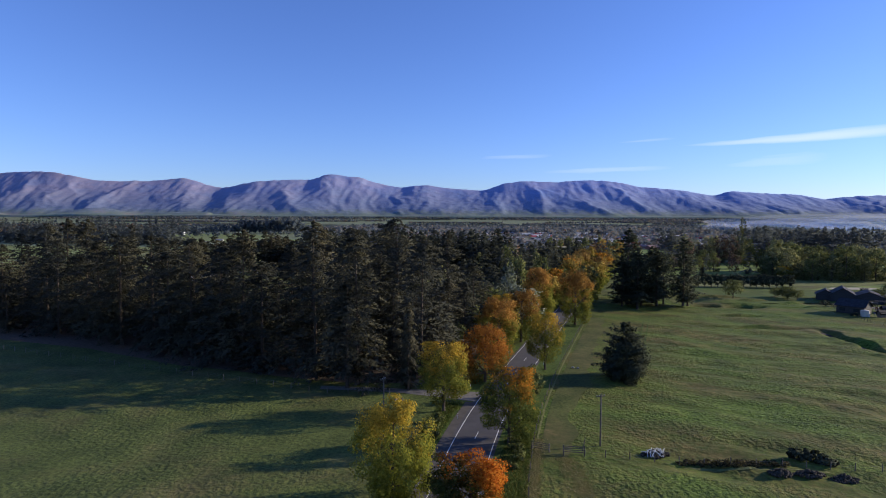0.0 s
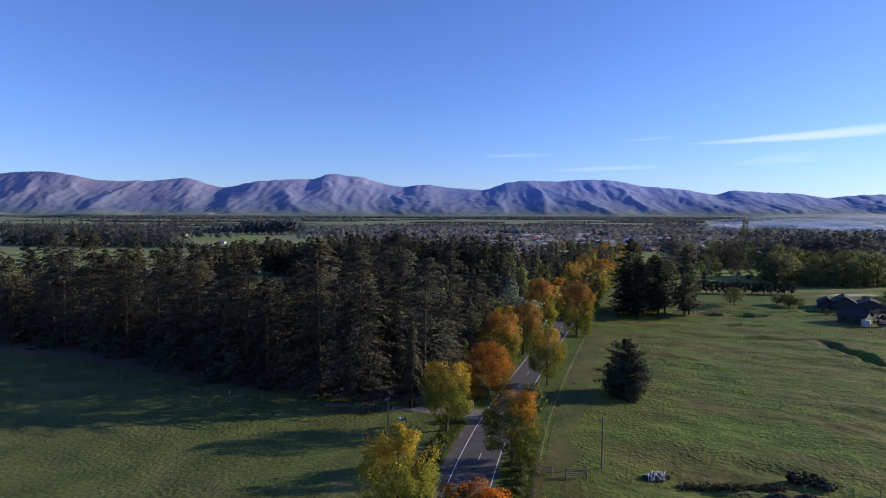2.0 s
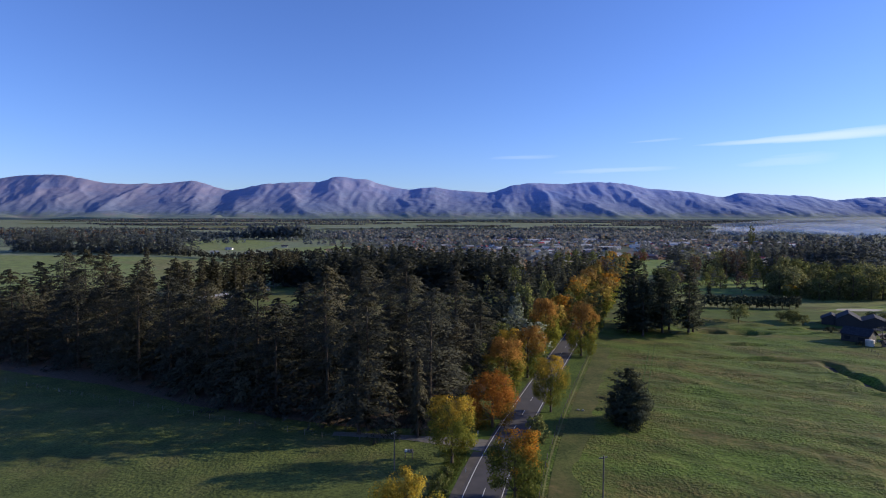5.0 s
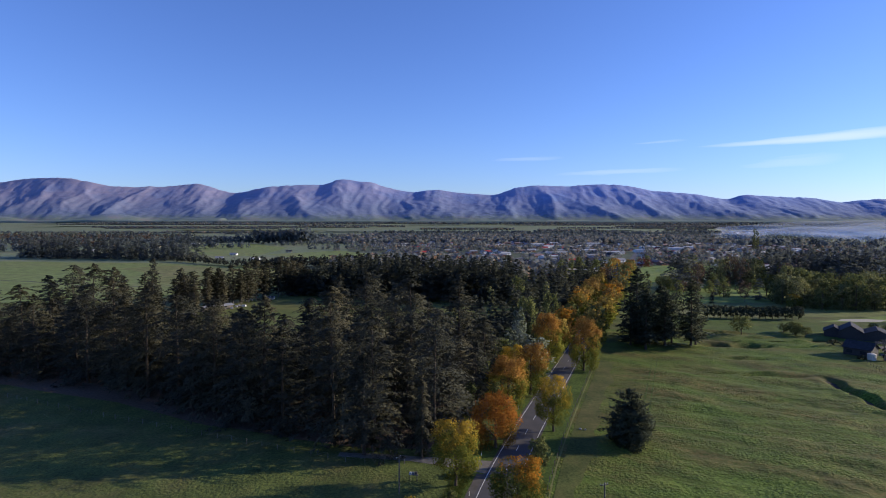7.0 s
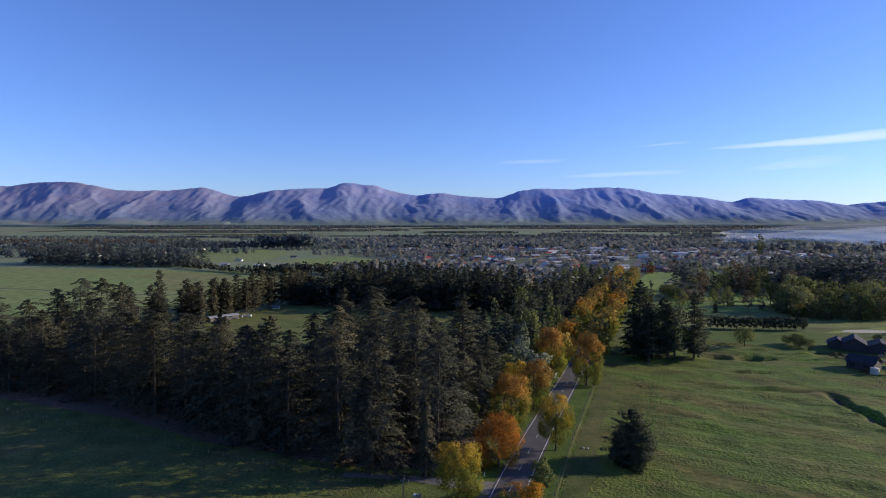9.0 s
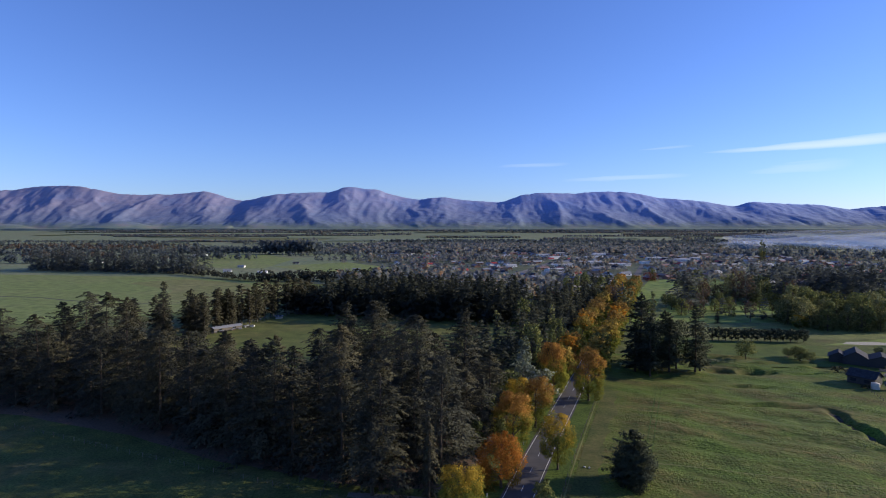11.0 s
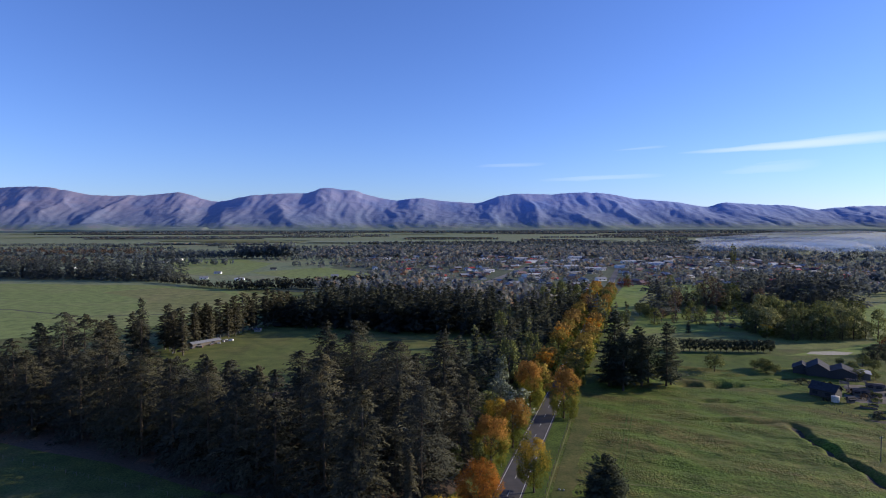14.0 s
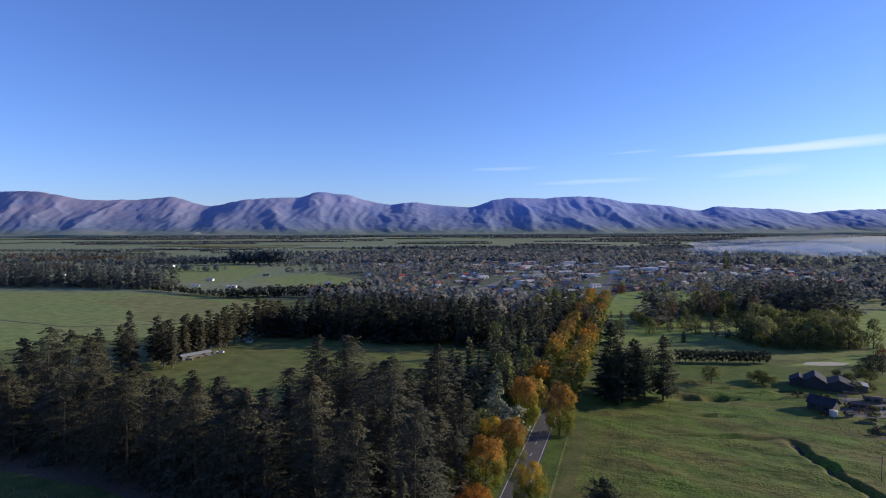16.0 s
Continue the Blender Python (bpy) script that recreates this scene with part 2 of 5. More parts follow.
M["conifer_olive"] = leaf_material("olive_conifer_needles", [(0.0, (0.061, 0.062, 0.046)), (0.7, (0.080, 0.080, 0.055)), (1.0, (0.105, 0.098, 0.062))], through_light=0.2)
# needle copy tinted bluer to match the wood's shaded, distant face
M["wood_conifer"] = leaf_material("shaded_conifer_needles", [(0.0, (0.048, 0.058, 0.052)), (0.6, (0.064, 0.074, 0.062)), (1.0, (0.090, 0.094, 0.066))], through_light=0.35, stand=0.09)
# conifers farther off, paled and blued by haze put into the colour
M["hazed_conifer"] = leaf_material("hazed_conifer_needles", [(0.0, (0.105, 0.127, 0.140)), (0.6, (0.138, 0.160, 0.162)), (1.0, (0.175, 0.188, 0.168))], through_light=0.5, stand=0.08)
M["pine"] = leaf_material("dark_pine_needles", [(0.0, (0.042, 0.052, 0.038)), (0.7, (0.058, 0.071, 0.048)), (1.0, (0.075, 0.088, 0.058))], through_light=0.15)
GREENISH = [(0.0, (0.125, 0.145, 0.030)), (0.6, (0.170, 0.185, 0.036)), (1.0, (0.24, 0.235, 0.046))]
M["yellow"] = leaf_material("yellow_leaves", [(0.0, (0.36, 0.24, 0.036)), (0.5, (0.46, 0.31, 0.044)), (1.0, (0.54, 0.35, 0.058))], GREENISH, 18.5, 0.42)
M["orange"] = leaf_material("orange_leaves", [(0.0, (0.25, 0.120, 0.036)), (0.5, (0.32, 0.170, 0.046)), (1.0, (0.41, 0.25, 0.066))], GREENISH, 14.5, 0.42)
M["far_gold"] = leaf_material("old_gold_leaves", [(0.0, (0.20, 0.125, 0.045)), (0.5, (0.27, 0.165, 0.052)), (1.0, (0.34, 0.23, 0.070))], GREENISH, 16.5, 0.4)
M["dull_gold"] = leaf_material("dull_gold_leaves", [(0.0, (0.24, 0.18, 0.050)), (0.5, (0.32, 0.23, 0.058)), (1.0, (0.40, 0.28, 0.070))], GREENISH, 17.0, 0.4)
M["lemon"] = leaf_material("lemon_yellow_leaves", [(0.0, (0.38, 0.28, 0.045)), (0.5, (0.48, 0.36, 0.050)), (1.0, (0.58, 0.38, 0.060))], [(0.0, (0.19, 0.215, 0.038)), (0.6, (0.25, 0.27, 0.045)), (1.0, (0.35, 0.34, 0.055))], 17.0, 0.42)
M["red"] = leaf_material("red_orange_leaves", [(0.0, (0.42, 0.105, 0.016)), (0.5, (0.54, 0.165, 0.022)), (1.0, (0.62, 0.26, 0.034))], [(0.0, (0.055, 0.075, 0.022)), (1.0, (0.11, 0.11, 0.028))], 14.5, 0.42, 1.2)
M["rust"] = leaf_material("rust_brown_leaves", [(0.0, (0.33, 0.125, 0.030)), (0.5, (0.42, 0.165, 0.036)), (1.0, (0.50, 0.23, 0.046))], [(0.0, (0.14, 0.115, 0.030)), (1.0, (0.25, 0.16, 0.038))], 7.0, 0.45)
M["turning"] = leaf_material("turning_green_leaves", [(0.0, (0.36, 0.20, 0.028)), (0.6, (0.46, 0.20, 0.028)), (1.0, (0.54, 0.19, 0.026))], [(0.0, (0.090, 0.118, 0.030)), (0.6, (0.120, 0.148, 0.036)), (1.0, (0.175, 0.19, 0.044))], 20.0, 0.42, 0.6)
M["crimson"] = leaf_material("crimson_leaves", [(0.0, (0.09, 0.018, 0.014)), (1.0, (0.20, 0.036, 0.026))])
M["green"] = leaf_material("green_leaves", [(0.0, (0.075, 0.092, 0.036)), (0.6, (0.125, 0.148, 0.056)), (1.0, (0.195, 0.205, 0.075))])
M["willow"] = leaf_material("pale_green_leaves", [(0.0, (0.125, 0.142, 0.068)), (0.6, (0.200, 0.215, 0.098)), (1.0, (0.30, 0.295, 0.125))])
M["silver"] = leaf_material("silver_green_leaves", [(0.0, (0.105, 0.130, 0.098)), (0.6, (0.190, 0.220, 0.160)), (1.0, (0.29, 0.32, 0.235))])
M["bare"] = leaf_material("bare_brown_twigs", [(0.0, (0.06, 0.045, 0.035)), (1.0, (0.16, 0.12, 0.09))])
M["scrub"] = leaf_material("grey_scrub", [(0.0, (0.060, 0.058, 0.050)), (1.0, (0.192, 0.186, 0.168))])
M["brush"] = leaf_material("dark_brushwood", [(0.0, (0.040, 0.042, 0.026)), (0.7, (0.065, 0.062, 0.036)), (1.0, (0.13, 0.11, 0.065))])
# town trees, their leaf colours lifted towards blue-grey as painted haze
M["hazed_tree"] = leaf_material("hazed_town_tree_leaves", [(0.0, (0.118, 0.142, 0.165)), (0.45, (0.172, 0.194, 0.205)), (0.75, (0.222, 0.220, 0.205)), (0.92, (0.28, 0.242, 0.195)), (1.0, (0.34, 0.22, 0.145))], through_light=0.5, stand=0.11)


# ---------------------------------------------------------------- mesh helpers
def quads_mesh(name, verts, mat, n=4, normals=None):
    """A mesh of separate faces of n corners each, from an array of corners; normals: the soft outward way of each leaf."""
    me = bpy.data.meshes.new(name)
    v = np.asarray(verts, np.float32).reshape(-1, n, 3)
    if normals is not None:
        turned = np.einsum("ij,ij->i", np.cross(v[:, 1] - v[:, 0], v[:, 2] - v[:, 0]), normals) < 0
        v[turned] = v[turned][:, ::-1]
    v = v.reshape(-1, 3)
    k = len(v) // n
    me.vertices.add(len(v))
    me.vertices.foreach_set("co", v.ravel())
    me.loops.add(len(v))
    me.loops.foreach_set("vertex_index", np.arange(len(v), dtype=np.int32))
    me.polygons.add(k)
    me.polygons.foreach_set("loop_start", np.arange(0, len(v), n, dtype=np.int32))
    me.update(calc_edges=True)
    if normals is not None:
        soft = me.attributes.new("custom_normal", "FLOAT_VECTOR", "CORNER")
        soft.data.foreach_set("vector", np.repeat(np.asarray(normals, np.float32), n, 0).ravel())
    me.materials.append(mat)
    return me


def part(name, bm_or_mesh, mat, parent, label=""):
    if isinstance(bm_or_mesh, bmesh.types.BMesh):
        me = bpy.data.meshes.new(name)
        bm_or_mesh.to_mesh(me)
        bm_or_mesh.free()
        me.materials.append(mat)
    else:
        me = bm_or_mesh
    ob = new(name, me)
    ob.parent = parent
    if label:
        ob["label"] = label
    return ob


def box(bm, x0, x1, y0, y1, z0, z1):
    c = [bm.verts.new(p) for p in ((x0, y0, z0), (x1, y0, z0), (x1, y1, z0), (x0, y1, z0), (x0, y0, z1), (x1, y0, z1), (x1, y1, z1), (x0, y1, z1))]
    for f in ((3, 2, 1, 0), (4, 5, 6, 7), (0, 1, 5, 4), (1, 2, 6, 5), (2, 3, 7, 6), (3, 0, 4, 7)):
        bm.faces.new([c[i] for i in f])
    return c


def tube(bm, pts, radii, sides=6):
    rings = []
    for i, (p, r) in enumerate(zip(pts, radii)):
        p = Vector(p)
        d = (Vector(pts[min(i + 1, len(pts) - 1)]) - Vector(pts[max(i - 1, 0)])).normalized()
        a = d.orthogonal().normalized()
        c = d.cross(a)
        rings.append([bm.verts.new(p + (a * math.cos(k * 2 * math.pi / sides) + c * math.sin(k * 2 * math.pi / sides)) * r) for k in range(sides)])
    for r0, r1 in zip(rings, rings[1:]):
        for k in range(sides):
            bm.faces.new((r0[k], r0[(k + 1) % sides], r1[(k + 1) % sides], r1[k]))
    bm.faces.new(rings[-1])
    bm.faces.new(rings[0][::-1])


def rock_mesh(seed, r):
    bm = bmesh.new()
    bmesh.ops.create_icosphere(bm, subdivisions=1, radius=r)
    rr = random.Random(seed)
    for v in bm.verts:
        v.co *= rr.uniform(0.6, 1.2)
        v.co.z *= 0.7
    return bm


def sheet(name, pts, z, mat, label, category="field", h=0.02):
    """A thin patch of ground cover, its outline cut fine and a little uneven."""
    bm = bmesh.new()
    out = []
    for (ax, ay), (bx, by) in zip(pts, pts[1:] + pts[:1]):
        n = max(1, int(math.hypot(bx - ax, by - ay) / 8))
        for k in range(n):
            x, y = ax + (bx - ax) * k / n, ay + (by - ay) * k / n
            d = noise.noise_vector((x * 0.07, y * 0.07, 3.1)) * min(1.2, 0.004 * y + 0.3)
            out.append((x + d.x, y + d.y))
    f = bm.faces.new([bm.verts.new((x, y, z)) for x, y in out])
    if f.normal.z < 0:
        f.normal_flip()
    f.normal_update()
    if f.normal.z < 0:
        f.normal_flip()
    bmesh.ops.triangulate(bm, faces=bm.faces[:])
    me = bpy.data.meshes.new(name)
    bm.to_mesh(me)
    bm.free()
    me.materials.append(mat)
    return tagged(new(name, me), label, category, kind="structure")


# ---------------------------------------------------------------- the lie of the land
ROAD_Y = np.array([0, 30, 71, 82, 96, 110, 137, 161, 206, 300, 450, 650, 1000.0])
ROAD_X = np.array([-7.5, -3.8, 1.7, 4.0, 7.2, 11.1, 19.9, 28.2, 43.9, 77.2, 130.5, 201.5, 326.0])


def road_x(y):
    """The road's centre line, eased between its bends."""
    return float(np.mean([np.interp(y + d, ROAD_Y, ROAD_X) for d in (-9, -6, -3, 0, 3, 6, 9)]))


def rough(x, y, seed):
    """Smooth random heights on a unit grid, from -1 to 1."""
    ix, iy = np.floor(x), np.floor(y)
    fx, fy = x - ix, y - iy
    fx, fy = fx * fx * (3 - 2 * fx), fy * fy * (3 - 2 * fy)

    def h(a, b):
        v = np.sin(a * 127.1 + b * 311.7 + seed * 74.7) * 43758.5453
        return 2 * (v - np.floor(v)) - 1
    return (h(ix, iy) * (1 - fx) + h(ix + 1, iy) * fx) * (1 - fy) + (h(ix, iy + 1) * (1 - fx) + h(ix + 1, iy + 1) * fx) * fy


def bank(x, y):
    """The eroded bank that cuts across the paddock: a narrow eroded ditch."""
    t = np.clip((y - 112) / (178 - 112), 0, 1)
    line = 119.5 - 2.0 * np.sin(t * 3.14) + 0.8 * rough(y * 0.24, x * 0 + 0.5, 4.0) + 0.55 * rough(y * 0.8, x * 0.2, 5.0)
    on = np.clip((y - 100) / 12, 0, 1) * np.clip((183 - y) / 8, 0, 1)
    return on * (-2.1 * np.exp(-((x - line) / 1.5) ** 2) + 0.3 * np.exp(-((x - line - 2.6) / 1.6) ** 2))


def mound(x, y, cx, cy, rx, ry, h):
    return h * np.exp(-((x - cx) / rx) ** 2 - ((y - cy) / ry) ** 2)


def land(x, y):
    """Height of the ground. Flat but for the hummocky paddock beside the road, rising far away towards the ranges."""
    x, y = np.asarray(x, float), np.asarray(y, float)
    rx = np.interp(y, ROAD_Y, ROAD_X)
    on = np.clip((x - rx - 16) / 14, 0, 1) * np.clip((y - 60) / 20, 0, 1) * np.clip((262 - y) / 25, 0, 1) * np.clip((200 - x) / 30, 0, 1)
    u, v = x * 0.86 - y * 0.5, x * 0.5 + y * 0.86
    z = 0.32 * rough(u * 0.035, v * 0.11, 1.0) + 0.26 * rough(u * 0.07, v * 0.24, 2.0)
    z += (0.13 + 0.07 * rough(x * 0.03, y * 0.03, 9.0)) * rough(u * 0.22, v * 0.55, 3.0) + 0.10 * rough(x * 0.75, y * 0.75, 6.0)
    z += 0.25 * np.sin(x * 0.11 + 0.5) * np.sin(y * 0.083)
    z = z * on * (0.5 + 1.1 * np.clip(0.5 + rough(x * 0.022, y * 0.03, 12.0), 0, 1)) + bank(x, y)
    for cx, cy, ax, ay, h in ((105, 207, 4.5, 1.3, -1.1), (113, 206.5, 3.0, 1.1, -1.0), (109, 209, 5.0, 1.2, 0.6), (108.5, 231, 5.2, 3.2, -3.0), (120.5, 230.5, 5.6, 3.2, -3.2), (122, 254, 10, 1.5, 1.1), (116, 259, 6, 1.3, 0.9), (134, 244, 7, 1.3, 1.1), (146, 237, 4, 1.2, 1.2), (128, 229, 3.0, 1.5, -1.0), (140, 226, 6, 1.3, -1.0), (114.5, 231.5, 2.0, 2.0, 0.8), (126, 231, 3.0, 1.6, 0.7),
                              (92, 187, 6, 1.0, -1.1), (101, 185, 6, 1.0, -1.4), (111, 183, 5, 1.0, -1.5), (104, 187, 8, 1.4, 0.7), (79, 193, 3, 1.4, -0.5), (85, 190, 3, 1.2, -0.6)):
        z = z + mound(x, y, cx, cy, ax, ay, h)
    far = np.clip((y - 1700) / 2800, 0, 1.3)
    return z + 42 * far ** 1.5


def axis(stops):
    out = []
    for a, b, step in stops:
        out += list(np.arange(a, b, step))
    return np.array(out + [stops[-1][1]])


gx = axis([(-6400, -1200, 400), (-1200, -300, 60), (-300, -40, 12), (-40, 20, 4), (20, 150, 0.9), (150, 200, 2), (200, 320, 12), (320, 1200, 60), (1200, 6400, 400)])
gy = axis([(-600, 40, 40), (40, 64, 4), (64, 263, 0.9), (263, 343, 8), (340, 1700, 60), (1700, 4900, 200)])
XX, YY = np.meshgrid(gx, gy)
ZZ = land(XX, YY)
gv = np.stack([XX, YY, ZZ], -1).reshape(-1, 3)
nx, ny = len(gx), len(gy)
gi = (np.arange(ny - 1)[:, None] * nx + np.arange(nx - 1)[None]).ravel()
me = bpy.data.meshes.new("ground")
me.from_pydata(gv.tolist(), [], np.stack([gi, gi + 1, gi + 1 + nx, gi + nx], 1).tolist())
me.polygons.foreach_set("use_smooth", np.ones(len(me.polygons), bool))
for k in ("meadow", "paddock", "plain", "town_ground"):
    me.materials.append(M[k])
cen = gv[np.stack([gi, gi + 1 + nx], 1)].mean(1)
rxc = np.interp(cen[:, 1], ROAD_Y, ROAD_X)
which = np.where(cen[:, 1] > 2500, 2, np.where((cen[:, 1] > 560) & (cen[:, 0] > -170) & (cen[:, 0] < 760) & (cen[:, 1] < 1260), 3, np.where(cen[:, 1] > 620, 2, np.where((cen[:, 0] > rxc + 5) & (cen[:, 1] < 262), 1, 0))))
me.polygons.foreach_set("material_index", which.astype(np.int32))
ground = tagged(new("ground", me), "grassy plain with rough hummocky paddock and distant fields", "ground", kind="structure")


def ribbon(name, y0, y1, off0, off1, z, mat, label, category, step=4.0, ragged=0.0):
    bm = bmesh.new()
    prev = None
    n = max(1, int((y1 - y0) / step))
    for k in range(n + 1):
        y = y0 + (y1 - y0) * k / n
        s = (road_x(y + 1) - road_x(y - 1)) / 2
        ln = math.hypot(1, s)
        edge = off1 + ragged * (noise.noise((y * 0.13, 1.5, 0)) + 0.6 * noise.noise((y * 0.6, 4.5, 0)))
        pair = [bm.verts.new((road_x(y) + o / ln, y - o * s / ln, z)) for o in (off0, edge)]
        if prev:
            bm.faces.new((prev[0], prev[1], pair[1], pair[0]))
        prev = pair
    me = bpy.data.meshes.new(name)
    bm.to_mesh(me)
    bm.free()
    me.materials.append(mat)
    return me


road = tagged(new("road", ribbon("road", -60, 900, -3.75, 3.75, 0.06, M["asphalt"], "", "")), "two-lane grey sealed country road", "road", kind="structure")
for name, a, b in (("edge_line", -3.22, -3.08), ("edge_line", 3.08, 3.22)):
    ob = new(name, ribbon(name, -60, 700, a, b, 0.066, M["paint"], "", ""))
    ob.parent = road
for k in range(46):
    ob = new("lane_dash", ribbon("lane_dash", 20 + k * 10.0, 23 + k * 10.0, -0.06, 0.06, 0.066, M["paint"], "", ""))
    ob.parent = road
tagged(new("shoulder", ribbon("shoulder", -60, 107, -5.3, -3.75, 0.053, M["shoulder"], "", "")), "dusty brown sealed shoulder of the road", "road shoulder", kind="structure")
tagged(new("verge", ribbon("verge", -60, 560, 3.75, 8.8, 0.03, M["verge"], "", "")), "mown green roadside strip beside the road", "verge", kind="structure")
tagged(new("verge", ribbon("verge", 86, 205, 10.4, 15.4, 0.03, M["mown_strip"], "", "", 1.5, 1.6)), "smooth mown strip inside the roadside fence", "verge", kind="structure")
tagged(new("verge", ribbon("verge", -60, 560, -8.0, -3.75, 0.03, M["verge"], "", "")), "narrow mown grass edge under the avenue", "verge", kind="structure")
sheet("farm_track", [(9.5, 107), (9.5, 114.5), (4, 115), (-8, 117.0), (-24, 118.5), (-24, 116.3), (-8, 114.2), (2, 110.5)], 0.045, M["gravel"], "pale gravel farm track along the wood", "track")
sheet("wood_floor", [(-2, 121), (-20, 121), (-60, 135), (-92, 152), (-135, 168), (-190, 178), (-190, 250), (-130, 250), (-60, 226), (-30, 240), (10, 235), (16, 165), (6, 135)], 0.025, M["litter"], "dark needle litter under the conifers", "ground")
sheet("pasture", [(-700, 705), (-410, 664), (-324, 657), (-208, 596), (-140, 540), (-150, 400), (-195, 380), (-270, 330), (-700, 330)], 0.05, M["pasture"], "wide pale green grazed pasture", "pasture")
sheet("pasture", [(-375, 800), (-540, 1155), (-398, 1175), (-290, 1034), (-268, 792)], 0.05, M["pasture"], "pale green pasture beyond the wood", "pasture")
sheet("pasture", [(-268, 830), (-180, 935), (-82, 800), (-90, 745), (-180, 735)], 0.05, M["pasture"], "narrow green pasture near the town", "pasture")
sheet("pasture", [(-310, 1700), (-310, 2000), (330, 1990), (330, 1750)], 0.5, M["dry_pasture"], "distant dry pale field", "pasture")
sheet("pasture", [(-340, 585), (-300, 628), (-222, 590), (-180, 530), (-190, 440), (-235, 452), (-262, 520)], 0.07, M["dry_pasture"], "drier straw-green part of the grazed pasture", "pasture")
sheet("stubble_strip", [(-150, 460), (-205, 590), (-150, 545), (-110, 480), (-128, 440)], 0.06, M["dry_pasture"], "dry straw-coloured strip by the belt", "field")
sheet("golf_course", [(96, 300), (132, 297), (300, 300), (470, 420), (520, 560), (420, 640), (262, 640), (222, 620), (172, 500), (118, 360)], 0.03, M["rough_fairway"], "olive mown rough of the golf course", "golf course")
for k, pts in enumerate(([(95, 345), (112, 345), (190, 520), (256, 640), (215, 640), (165, 520)], [(118, 345), (205, 352), (260, 445), (200, 452), (165, 440)], [(205, 520), (245, 520), (330, 640), (275, 640)], [(180, 283), (236, 283), (275, 330), (300, 350), (420, 500), (330, 440), (255, 318), (225, 300)])):
    sheet("fairway", pts, 0.05, M["fairway"], "smooth bright mown golf fairway", "fairway")
sheet("field", [(-170, 262), (-137, 253), (-100, 226), (-60, 222), (-35, 244), (20, 262), (38, 290), (30, 330), (-40, 346), (-104, 368), (-127, 345), (-140, 300)], 0.035, M["olive_field"], "olive grazed field behind the plantation", "field")


def draped(name, pts, width, mat, label, category):
    """A strip that follows the ground, a little above it."""
    bm = bmesh.new()
    prev = None
    for (ax, ay), (bx, by) in zip(pts, pts[1:]):
        n = max(1, int(math.hypot(bx - ax, by - ay) / 1.2))
        ln = math.hypot(bx - ax, by - ay)
        for k in range(n + 1):
            x, y = ax + (bx - ax) * k / n, ay + (by - ay) * k / n
            w = width * (0.7 + 0.5 * noise.noise((x * 0.3, y * 0.3, 0)))
            px, py = -(by - ay) / ln * w / 2, (bx - ax) / ln * w / 2
            pair = [bm.verts.new((x + s * px, y + s * py, float(land(x + s * px, y + s * py)) + 0.035)) for s in (-1, 1)]
            if prev:
                bm.faces.new((prev[0], prev[1], pair[1], pair[0]))
            prev = pair
    me = bpy.data.meshes.new(name)
    bm.to_mesh(me)
    bm.free()
    me.materials.append(mat)
    return tagged(new(name, me), label, category, kind="structure")


def ditch_line(y):
    return 119.5 - 2.0 * math.sin((y - 112) / 66 * 3.14) + 0.8 * float(rough(np.array(y * 0.24), np.array(0.5), 4.0))


draped("ditch_bed", [(ditch_line(y) - 0.35, y) for y in range(108, 180, 2)], 2.8, M["earth"], "dark bare earth along the eroded ditch", "ditch")
for dx in (-0.85, 0.85):
    draped("wheel_track", [(44 + dx, 126), (49.5 + dx, 141), (58 + dx, 163), (69.7 + dx, 193), (75.5 + dx, 208)], 0.45, M["verge"], "faint wheel track through the paddock", "track")
draped("dry_strip", [(road_x(y) + 9.9, y) for y in range(60, 212, 3)], 0.5, M["dry_pasture"], "long dry grass along the roadside fence", "grass")
draped("stock_path", [(48, 136.5), (57, 134.5), (66, 132), (75, 129), (83, 126.5), (95, 123.5), (106, 122)], 0.55, M["dry_pasture"], "narrow pale stock path across the paddock", "path")
draped("dry_strip", [(35 + k * 1.5, 81.0 - k * 0.19) for k in range(14)], 0.9, M["dry_pasture"], "bleached grass in front of the brushwood", "grass")
sheet("farm_lane", [(-420, 475), (-341, 459), (-266, 423), (-164, 438), (-120, 446), (-120, 448), (-164, 440.5), (-266, 425.5), (-341, 462), (-420, 478)], 0.09, M["earth"], "dark narrow lane across the pasture", "lane")
sheet("street", [(55, 668), (66, 668), (172, 968), (163, 972)], 0.06, M["gravel"], "straight pale street running into the town", "road")
sheet("bunker", [(194, 286.5), (203, 283.5), (214, 284), (221, 288.5), (213, 292.5), (200, 291.5)], 0.07, M["sand"], "pale sand bunker on the golf course", "bunker")
sheet("yard", [(158, 203), (160, 212), (172, 228), (190, 230), (186, 212), (172, 202)], 0.05, M["yard"], "dull gravel yard beside the dark farm buildings", "yard")
sheet("garden_bed", [(148, 172), (150, 184), (162, 182), (170, 170), (160, 166)], 0.05, M["earth"], "bare brown garden plot below the yard", "garden")
sheet("field", [(118, 236), (185, 240), (182, 281), (134, 291), (100, 330), (92, 290)], 0.04, M["verge"], "smooth green field before the hedge row", "field")
tw = random.Random(99)
